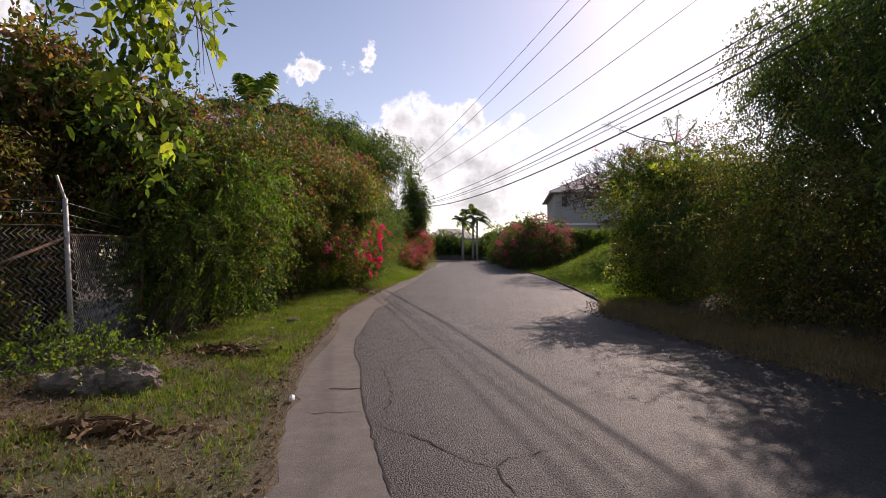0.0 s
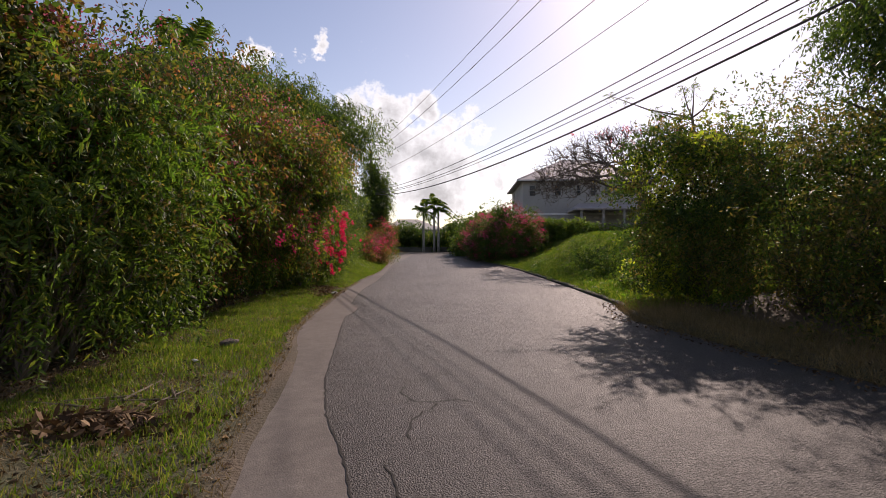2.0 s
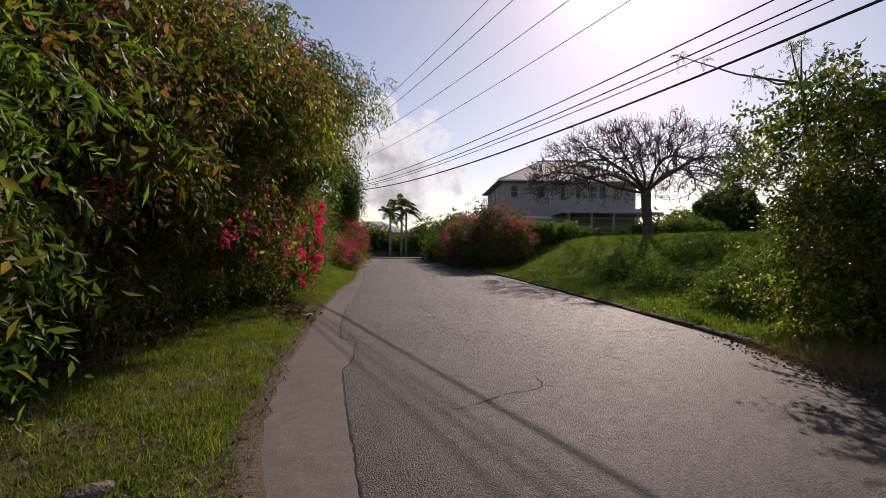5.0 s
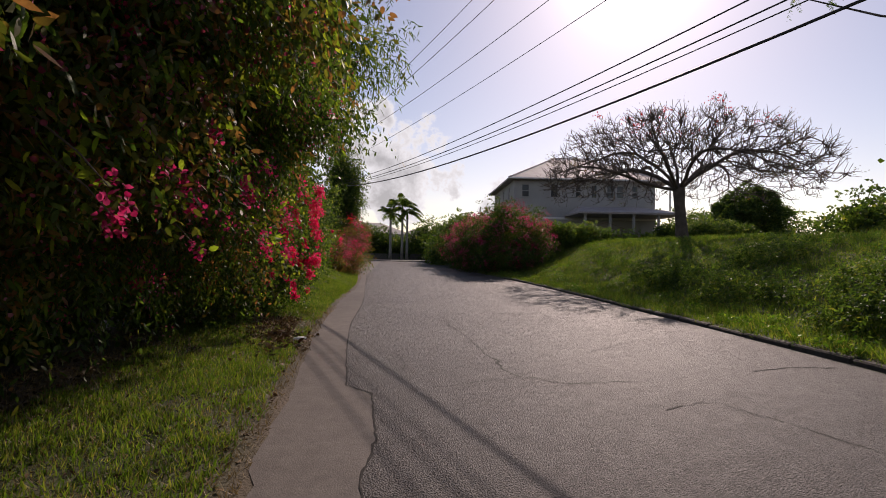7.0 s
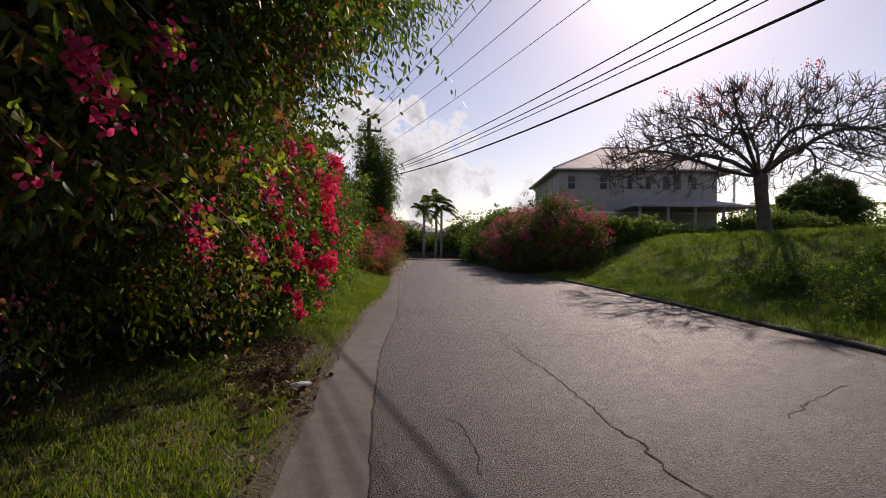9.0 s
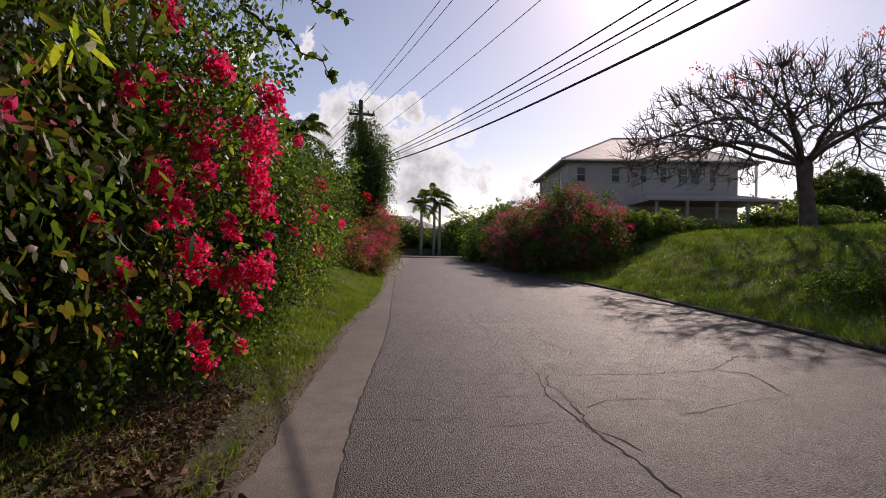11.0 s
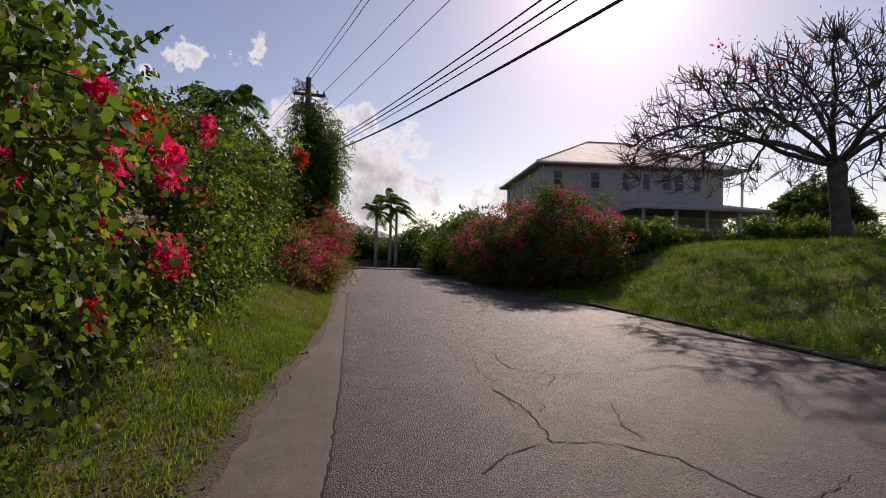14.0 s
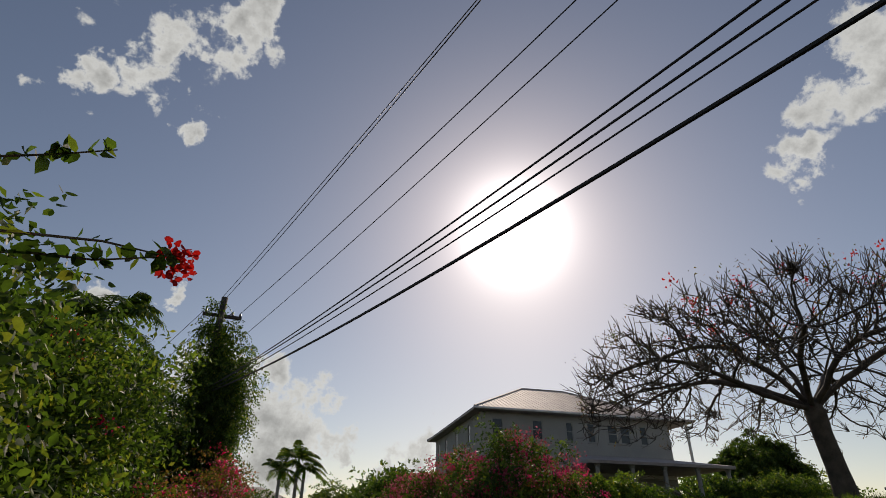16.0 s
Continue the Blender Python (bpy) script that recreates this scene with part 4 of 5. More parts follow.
bush("bougainvillea", "crimson bougainvillea spilling over the road edge", "bush", [((-1.7, 40.5, 1.5), (0.9, 1.4, 0.8)), ((-1.1, 42.6, 1.5), (0.9, 1.4, 1.0)), ((-0.4, 45.0, 2.3), (0.7, 1.2, 1.2))],
     [row(LEAF_RUST, 2600, 0.35, 7, 0.09, 0.06)], [(BLOOM_DUSK, 130, 0.14, 30, 0.065), (BLOOM_PINK, 130, 0.14, 26, 0.065)], 40, 0.02, seed=21)
bush("vine_mass", "dark green vine climbing the utility pole", "vine",
     [((-1.2, 47.0, 2.6), (1.1, 1.0, 2.6)), ((-0.95, 47.0, 5.2), (0.8, 0.8, 2.0)), ((-0.72, 47.0, 6.8), (0.42, 0.5, 1.3)), ((-1.5, 47, 6.6), (0.4, 0.5, 2.0))],
     [row(LEAF_DARK, 7000, 0.4, 7, 0.11, 0.06, 0.8, 0.6), row(LEAF_MID, 3500, 0.4, 7, 0.11, 0.06, 0.8, 0.6)], (), 40, 0.02, seed=22)

bush("overhanging_tree", "tree with feathery leaves and a pale hanging vine", "tree", [((-3.2, 3.9, 4.7), (1.9, 0.8, 0.5)), ((-2.3, 3.7, 4.4), (0.9, 0.5, 0.35))],
     [row(LEAF_DARK, 260, **FERN)], (), 26, 0.05, seed=51, trunk=(-5.6, 1.5, 0.0), stem_mat=BARK, deep=0.7)
bush("hanging_vine", "pale yellow-green vine hanging from a branch", "vine", [((-1.68, 3.4, 3.2), (0.18, 0.18, 0.75)), ((-1.55, 3.4, 2.5), (0.26, 0.2, 0.36))],
     [row(LEAF_YELLOW, 130, 0.25, 6, 0.1, 0.055, 0.8, 0.8), row(LEAF_DARK, 80, 0.25, 6, 0.08, 0.04, 0.6, 0.6)], (), 14, 0.012, seed=52, trunk=(-1.8, 3.5, 4.3), clump=0.1, fine=True)

# right of the road
bush("shade_tree", "big dark shade tree with small drooping leaves", "tree",
     [((9.0, 8.0, 5.2), (2.5, 2.7, 2.2)), ((8.5, 11.4, 5.6), (1.3, 1.3, 1.6)), ((9.6, 5.2, 4.4), (2.4, 2.2, 2.2))],
     [row(LEAF_DARK, 9000, 0.5, 9, 0.12, 0.035, 0.9, 0.7), row(LEAF_DARK, 9000, 0.5, 9, 0.1, 0.04, 0.9, 0.7)], (), 90, 0.1, seed=31, trunk=(9.2, 8.8, 0.6), stem_mat=BARK, deep=0.7)
bush("dark_thicket", "dark brushy thicket crowding the road edge", "bush",
     [((7.4, 5.0, 1.9), (1.7, 2.6, 2.1)), ((7.3, 9.2, 2.0), (1.8, 2.6, 2.2)), ((7.4, 12.6, 2.1), (1.7, 2.0, 2.2))],
     [row(LEAF_DARK, 7500, 0.4), row(LEAF_DRY, 8000, 0.4), row(LEAF_MID, 1200, 0.4)], (), 380, 0.018, seed=32, deep=0.5, stem_mat=BARK)
bush("feathery_shrub", "leafy shrub with feathery yellow-green shoots on the kerb side", "bush",
     [((7.3, 15.4, 3.0), (1.5, 1.4, 1.5)), ((6.6, 15.3, 1.5), (0.8, 1.0, 1.4))],
     [row(LEAF_MID, 300, **FERN), row(LEAF_DRY, 1700, 0.4, 7, 0.1, 0.05), row(LEAF_DARK, 1500, 0.4, 7, 0.11, 0.06), row(LEAF_YELLOW, 550, 0.4, 7, 0.1, 0.06)], (), 90, 0.02, seed=33, lump=0.35, clump=0.3)
bush("bougainvillea", "broad bougainvillea mound with dusky pink bracts", "bush",
     [((9.6, 44.0, 2.2), (2.2, 2.2, 2.3)), ((8.9, 48, 2.2), (1.9, 2.6, 2.0)), ((9.2, 53, 2.0), (1.9, 2.8, 2.0))],
     [row(LEAF_RUST, 1500, 0.5, 7, 0.13, 0.075), row(LEAF_DARK, 9500, 0.5, 7, 0.13, 0.075)], [(BLOOM_DUSK, 650, 0.2, 30, 0.085), (BLOOM_MAGENTA, 330, 0.17, 26, 0.085)], 50, 0.03, seed=34)
bush("clipped_hedge", "long green garden hedge in front of the house", "hedge",
     [((12.5, 46.0, 2.6), (1.6, 1.0, 1.15)), ((15.2, 46.0, 2.6), (1.6, 1.0, 1.0)), ((17.8, 46.0, 2.4), (1.6, 1.0, 0.9)), ((20.4, 46.0, 2.3), (1.6, 1.0, 0.8))],
     [row(LEAF_MID, 6000, 0.4, 7, 0.13, 0.08), row(LEAF_BRIGHT, 2000, 0.4, 7, 0.13, 0.08)], (), 40, 0.03, seed=35)
bush("round_bush", "dark round clipped bush on the lawn edge", "bush", [((40.5, 59.0, 5.9), (3.2, 3.0, 3.0))],
     [row(LEAF_DARK, 8000, 0.5, 7, 0.2, 0.12)], (), 20, 0.05, seed=36, deep=0.25, lump=0.04, clump=0.2)
for c, r, sd in [((22.6, 46.2, 2.9), (1.4, 0.9, 0.85), 81), ((24.9, 45.6, 3.1), (1.1, 0.9, 1.0), 82), ((27.4, 46.4, 3.3), (1.5, 1.0, 0.8), 83)]:
    bush("garden_shrub", "low leafy shrub in front of the veranda", "bush", [(c, r)], [row(LEAF_DARK, 1600, 0.4, 7, 0.13, 0.08), row(LEAF_MID, 1300, 0.4, 7, 0.13, 0.07)], (), 20, 0.03, "shrubs by the veranda", seed=sd, lump=0.3)
for i, (c, r) in enumerate([((9.2, 24.0, 0.55), (1.0, 1.5, 0.35)), ((11.0, 21.0, 1.0), (1.3, 1.5, 0.4)), ((9.6, 28.0, 0.7), (0.9, 1.2, 0.35)), ((8.0, 19.0, 0.4), (0.9, 1.2, 0.4)), ((12.5, 26, 1.5), (1.3, 1.3, 0.4)), ((10.4, 18.2, 0.9), (1.4, 1.2, 0.5))]):
    bush("weed_clump", "low sprawling weeds on the grassy bank", "weeds", [(c, r)], [row(LEAF_MID, 700, 0.3, 7, 0.09, 0.04), row(LEAF_DARK, 900, 0.3, 7, 0.09, 0.04)], (), 12, 0.012, "weeds on the bank", seed=40 + i)


def thin_limb():
    root = thing("slender_tree", "slender bare limb with a few feathery leaf tufts", "tree", at=(9.33, 18.52, float(land(9.33, 18.52))))
    o = Vector(root.location)
    rng = np.random.default_rng(8)
    top = Vector((8.83, 18.42, 5.45))
    part("trunk", Geo().tube([Vector((0, 0, -0.1)), (top - o) * 0.5 + Vector((0.15, 0, 0)), top - o], [0.09, 0.07, 0.04], 6), BARK, root, smooth_shade=True)
    ends = []
    for tip in (Vector((7.04, 20.28, 6.61)), top + Vector((-0.3, 0, 0.9)), top + Vector((0.2, 0.2, 1.1)), top + Vector((-1.0, 0.3, 0.25)), top + Vector((0.8, 0.1, 0.8))):
        m = top.lerp(tip, 0.5) + Vector((0, 0, -0.12))
        part("limb", Geo().tube([top - o, m - o, tip - o], [0.032, 0.022, 0.01], 5), BARK, root)
        ends += [tip, tip, m.lerp(tip, 0.6)]
    p = np.array([tuple(e - o) for e in ends])
    p = np.repeat(p, 4, axis=0)
    lp, ld = sprays(rng, p, unit(rng.normal(size=p.shape)), 0.3, 20, 0.5, 0.9, 0.2)
    part("foliage", leaf_mesh("foliage", lp, ld, 0.06, 0.02, LEAF_MID, rng), None, root)


thin_limb()
# far woods and garden growth
for i, (c, r, h) in enumerate([((13, 84, 2.5), (5, 3, 2.8), 0), ((3.0, 85, 2.3), (4.5, 2, 2.0), 0), ((-6, 70, 3), (4, 8, 3), 0), ((-5, 58, 2.8), (3, 6, 2.6), 0), ((14, 72, 2.6), (3, 5, 2.4), 0), ((10.6, 62, 2.2), (1.9, 5, 2.2), 0),
                               ((40, 60, 4.0), (10, 4, 2.2), 0), ((34, 38, 3.6), (4, 3, 1.8), 0), ((52, 45, 4), (9, 5, 2.2), 0), ((26, 96, 3.5), (12, 4, 3), 0)]):
    bush("far_shrub", "distant dark green garden growth", "shrubs", [(c, r)], [row(LEAF_DARK, 3000, 0.8, 6, 0.3, 0.18), row(LEAF_MID, 1500, 0.8, 6, 0.3, 0.18)], (), 0, 0.03, "distant shrubs", seed=60 + i, deep=0.3, clump=0.7)


def palm(name, label, at, height, fronds, frond_len, seed, trunk_r=0.2, lean=(0, 0), leaf_w=0.05):
    """A palm: ringed trunk, green crownshaft and arching feather fronds."""
    rng = np.random.default_rng(seed)
    root = thing(name, label, "palm tree", at=at)
    pts = [(lean[0] * u * u, lean[1] * u * u, height * u) for u in np.linspace(0, 1, 9)]
    part("trunk", Geo().tube(pts, [trunk_r * (1.25 if i == 0 else 1.0 - 0.3 * i / 8) for i in range(9)], 10), BARK_PALE, root, smooth_shade=True)
    top = Vector(pts[-1])
    part("crownshaft", Geo().tube([top, top + Vector((0, 0, 0.5)), top + Vector((0, 0, 1.0))], [trunk_r * 0.8, trunk_r * 0.7, trunk_r * 0.25], 8), LEAF_BRIGHT, root)
    for i in range(fronds):
        a, up = i * 2.4 + rng.normal() * 0.15, rng.uniform(-0.1, 1.35)
        out = Vector((math.cos(a), math.sin(a), 0))
        ln = frond_len * rng.uniform(0.85, 1.1)
        rib = [top + Vector((0, 0, 0.8)) + out * ln * math.cos(up) * u * (1 - 0.1 * u) + Vector((0, 0, ln * (math.sin(up) * u - (0.3 + 0.35 * math.cos(up)) * u * u))) for u in np.linspace(0, 1, 9)]
        g = Geo().tube(rib, [0.035 - 0.0038 * k for k in range(9)], 4, False)
        for k in range(46):
            u = 0.08 + 0.92 * k / 45
            s = u * 8
            j = min(int(s), 7)
            p = rib[j].lerp(rib[j + 1], s - j)
            tan = (rib[j + 1] - rib[j]).normalized()
            side = tan.cross(Vector((0, 0, 1))).normalized()
            for sg in (-1, 1):
                d = (side * sg * 0.9 + tan * 0.6 + Vector((0, 0, -0.35 + 0.2 * rng.normal()))).normalized()
                ll = ln * 0.2 * math.sin(math.pi * (0.12 + 0.8 * u)) + 0.1
                w = tan * leaf_w * 0.6
                e = p + d * ll + Vector((0, 0, -0.25 * ll))
                m = p + d * ll * 0.5
                g.add([p - w * 0.5, m - w, e, m + w, p + w * 0.5], [(0, 1, 3, 4), (1, 2, 3)])
        part("frond", g, LEAF_MID if i % 3 else LEAF_DARK, root)
    return root


palm("royal_palm", "tall royal palm with a pale straight trunk", (5.5, 80, 0.9), 5.1, 12, 2.9, 1, leaf_w=0.07)
palm("royal_palm", "tall royal palm standing in a close pair", (7.1, 80.5, 0.9), 6.2, 12, 3.1, 2, leaf_w=0.07)
palm("royal_palm", "slim royal palm beside its taller twin", (7.7, 80.2, 0.9), 5.3, 10, 2.6, 3, leaf_w=0.07)
palm("coconut_palm", "coconut palm rising behind the thicket", (-6.3, 19.3, 0.1), 5.7, 22, 2.5, 4, 0.16)
palm("coconut_palm", "dark coconut palm behind the hedge bushes", (-4.3, 42.9, 0.9), 5.1, 16, 2.2, 5, 0.16)


def bare_tree():
    """A wide umbrella tree, almost leafless: limbs grown towards points of a low dome, with hanging pods."""
    rng = np.random.default_rng(77)
    base = Vector((17.4, 37.9, float(land(17.4, 37.9)) - 0.1))
    root = thing("bare_tree", "wide leafless umbrella tree with dark limbs on the lawn", "tree", at=base)
    root.scale = (1.08, 1.08, 1.08)
    # points that the limbs reach for
    q = unit(rng.normal(size=(9000, 3))) * rng.uniform(0.3, 1.0, (9000, 1)) ** 0.6
    aim = q * np.array([7.1, 7.0, 3.5]) + np.array([0.3, 0.6, 3.1])
    flat = np.hypot(q[:, 0], q[:, 1])
    aim = aim[(q[:, 2] > 0.28 - 0.5 * flat) & (q[:, 2] > -0.22)][:3200]
    fork = np.array([-0.12, 0.05, 2.7])
    P, parent, limb = [fork], [-1], [-1]
    for az, el in [(182, 8), (148, 48), (75, 66), (10, 40), (262, 40), (318, 36), (105, 30), (215, 34)]:
        a, e = radians(az), radians(el)
        d = np.array([math.cos(a) * math.cos(e), math.sin(a) * math.cos(e), math.sin(e)])
        j = 0
        for k in range(4):
            P.append(P[j] + d * 0.4 + rng.normal(size=3) * 0.03)
            parent.append(j)
            limb.append(az)
            j = len(P) - 1
    left = aim
    for step in range(70):
        pts = np.array(P)
        d2 = ((left[:, None] - pts[None]) ** 2).sum(2)
        d2[:, 0] = 1e9
        near = d2.argmin(1)
        dist = np.sqrt(d2[np.arange(len(left)), near])
        live = dist < 3.5
        if not live.any():
            break
        pull = np.zeros_like(pts)
        np.add.at(pull, near[live], unit(left[live] - pts[near[live]]))
        for j in np.unique(near[live]):
            back = pts[j] - pts[parent[j]]
            way = unit(pull[j]) + 0.45 * back / np.linalg.norm(back) + rng.normal(size=3) * 0.16
            P.append(pts[j] + way / np.linalg.norm(way) * 0.34)
            parent.append(int(j))
            limb.append(limb[j])
        new_pts = np.array(P[len(pts):])
        gone = ((left[:, None] - new_pts[None]) ** 2).sum(2).min(1) < 0.42 ** 2
        left = left[~gone]
        if len(left) < 20 or len(P) > 5200:
            break
    n = len(P)
    load = np.zeros(n)
    kids = [[] for _ in range(n)]
    for j in range(n - 1, 0, -1):
        load[j] = max(load[j], 0.0165 ** 2.5)
        load[parent[j]] += load[j]
        kids[parent[j]].append(j)
    rad = np.minimum(load ** (1 / 2.5), 0.18)
    geos = {az: Geo() for az in set(limb[1:])}
    tips = []
    for j in range(1, n):
        p = parent[j]
        if p == 0 or j != max(kids[p], key=lambda c: load[c]):
            chain = [p, j]
            while kids[chain[-1]]:
                chain.append(max(kids[chain[-1]], key=lambda c: load[c]))
            r = [min(rad[chain[1]] * 1.05, rad[p] if p else 0.19)] + [rad[c] for c in chain[1:]]
            geos[limb[j]].tube([tuple(P[c]) for c in chain], r, 7 if r[0] > 0.06 else 4, False)
            tips.append(chain[-1])
        elif not kids[j]:
            tips.append(j)
    # spiky end twigs
    centre = np.array([0.8, 0.7, 2.6])
    ends = []
    for j in set(tips):
        out = (P[j] - centre) / np.linalg.norm(P[j] - centre)
        for k in range(6):
            d = out * 0.6 + np.array([0, 0, 0.35]) + rng.normal(size=3) * 0.5
            e = P[j] + d / np.linalg.norm(d) * rng.uniform(0.3, 0.85)
            geos[limb[j]].tube([tuple(P[j]), tuple((P[j] + e) / 2 + rng.normal(size=3) * 0.04), tuple(e)], [0.016, 0.013, 0.009], 3, False)
            ends.append(e)
    for az in geos:
        part("limb", geos[az], BARK, root, smooth_shade=True)
    trunk = Geo().tube([(0.12, 0, 0), (0.03, 0, 0.3), (-0.03, 0, 1.0), (-0.1, 0.05, 2.0), (-0.12, 0.05, 2.6), (-0.1, 0.08, 3.0)], [0.5, 0.33, 0.28, 0.27, 0.3, 0.2], 12)
    part("trunk", trunk, BARK, root, smooth_shade=True)
    tp = np.array(ends)
    pods = tp[rng.integers(0, len(tp), 330)]
    part("seed_pod", leaf_mesh("seed_pod", pods, unit(rng.normal(size=pods.shape) * 0.25 + np.array([0, 0, -1.0])), 0.38, 0.045, TWIG, rng, 0.1), None, root, "long dark hanging seed pods")["kind"] = "stuff"
    lv = np.repeat(tp[rng.integers(0, len(tp), 420)], 6, axis=0)
    lv = lv + rng.normal(size=lv.shape) * 0.12
    part("sparse_leaves", leaf_mesh("sparse_leaves", lv, unit(rng.normal(size=lv.shape)), 0.09, 0.045, LEAF_RUST, rng), None, root)
    high = tp[tp[:, 2] > np.quantile(tp[:, 2], 0.9)]
    fl = np.repeat(high[rng.integers(0, len(high), 34)], 14, axis=0)
    fl = fl + rng.normal(size=fl.shape) * 0.12
    part("blossom", leaf_mesh("blossom", fl, unit(rng.normal(size=fl.shape)), 0.1, 0.08, BLOOM_RED, rng), None, root, "few red blossoms at the crown")


bare_tree()


# ---- grass ----
def blades(name, label, pos, height, width, mat, seed, lean=0.45):
    rng = np.random.default_rng(seed)
    n = len(pos)
    d = unit(np.array([0, 0, 1.0]) + lean * rng.normal(size=(n, 3)))
    h = height * rng.uniform(0.5, 1.4, (n, 1))
    side = unit(np.cross(d, rng.normal(size=(n, 3)))) * width * 0.5
    v = np.empty((n, 3, 3), np.float32)
    v[:, 0], v[:, 1], v[:, 2] = pos - side, pos + side, pos + d * h
    f = np.arange(n * 3, dtype=np.int32).reshape(-1, 3)
    return tagged(new(name, mesh_from(name, v.reshape(-1, 3), f, (mat,))), label, "grass", kind="stuff")


def scatter(rng, n, y0, y1, side, d0, d1, power=1.0):
    y = y0 + (y1 - y0) * rng.uniform(0, 1, n) ** power
    d = rng.uniform(d0, d1, n)
    x = x_left(y) - d if side < 0 else x_right(y) + d
    return np.stack([x, y, land(x, y)], 1), d


def grass_everywhere():
    rng = np.random.default_rng(21)
    p, d = scatter(rng, 300000, -1.5, 34, -1, 0.0, 3.0)
    patch = wobble(p[:, 0] * 1.3, p[:, 1] * 1.3) + 0.5 * wobble(p[:, 0] * 4, p[:, 1] * 4)
    far = p[:, 1] > 27
    soil = ((p[:, 0] + 2.7) / 0.75) ** 2 + ((p[:, 1] - 22.7) / 1.9) ** 2 < 0.75 + 0.9 * patch + 0.25 * rng.normal(size=len(p))
    keep = ~soil & (patch > rng.uniform(-1.0, 0.8, len(p)) + 0.75 * smooth(12, 3, p[:, 1])) & ((d < 2.3 + 0.3 * patch) | far) & (d > 0.12 + 0.12 * rng.uniform(0, 1, len(p)) + 0.1 * patch)
    blades("verge_grass", "short green grass on the roadside verge", p[keep], 0.07, 0.013, GRASS, 1)
    q, d = scatter(rng, 80000, -1.5, 26, -1, 0.0, 3.2, 1.5)
    blades("dry_grass", "dry yellow grass stalks in the verge", q, 0.07, 0.007, GRASS_DRY, 2, 0.8)
    q, d = scatter(rng, 60000, 30, 46, -1, 0.1, 3.6)
    blades("bank_grass", "green grass on the roadside bank", q, 0.07, 0.013, GRASS, 3)
    q, d = scatter(rng, 230000, 14.5, 46, 1, 0.02, 12.0, 1.2)
    tuft = wobble(q[:, 0] * 1.7, q[:, 1] * 1.7) + 0.7 * wobble(q[:, 0] * 5.3 + 3, q[:, 1] * 5.3)
    tall = (tuft > 0.25)
    blades("lawn_grass", "short green grass on the rising bank", q[~tall], 0.1, 0.016, GRASS, 4)
    blades("grass_tufts", "taller bright grass tufts scattered over the bank", q[tall], 0.24, 0.018, GRASS, 6, 0.6)
    q, d = scatter(rng, 90000, 14.5, 44, 1, 0.1, 12.0, 1.2)
    creep = wobble(q[:, 0] * 1.1 + 9, q[:, 1] * 1.1) + 0.6 * wobble(q[:, 0] * 3.9, q[:, 1] * 3.9 + 5)
    q = q[creep > 0.35]
    q[:, 2] += 0.04 + 0.12 * rng.uniform(0, 1, len(q))
    ob = new("creeping_weeds", leaf_mesh("creeping_weeds", q, unit(rng.normal(size=q.shape) * np.array([1, 1, 0.5]) + np.array([0, 0, 0.3])), 0.075, 0.05, LEAF_BRIGHT, rng))
    tagged(ob, "broad-leaved weeds creeping through the bank grass", "weeds", kind="stuff")
    q, d = scatter(rng, 30000, 3, 16, 1, -0.15, 1.6)
    q[:, 2] = np.maximum(q[:, 2], 0.01)
    blades("dry_brush", "dry brown grass under the thicket", q, 0.22, 0.008, GRASS_DRY, 5, 0.9)
    # fallen leaves
    q1, d = scatter(rng, 16000, 0, 31, -1, 0.05, 3.2, 1.3)
    q1 = q1[rng.uniform(0, 1, len(q1)) < 0.14 + 0.2 * (q1[:, 1] < 10) + 0.9 * smooth(1.2, 2.4, d)]
    q3, d = scatter(rng, 6000, 20.8, 24.0, -1, 0.5, 2.0)
    q1 = np.concatenate([q1, q3[((q3[:, 0] + 2.65) / 0.8) ** 2 + ((q3[:, 1] - 22.6) / 1.9) ** 2 < rng.uniform(0, 1.4, len(q3)) ** 2]])
    q2, d = scatter(rng, 3000, 3, 17, 1, -0.5, 1.5)
    q2[:, 2] = np.maximum(q2[:, 2], rise(q2[:, 1])) + 0.003
    q = np.concatenate([q1, q2]) + np.array([0, 0, 0.015])
    ob = new("fallen_leaves", leaf_mesh("fallen_leaves", q, unit(rng.normal(size=q.shape) * np.array([1, 1, 0.25])), 0.06, 0.034, LITTER, rng))
    tagged(ob, "dead brown leaves fallen on the verge", "leaf litter", kind="stuff")


grass_everywhere()

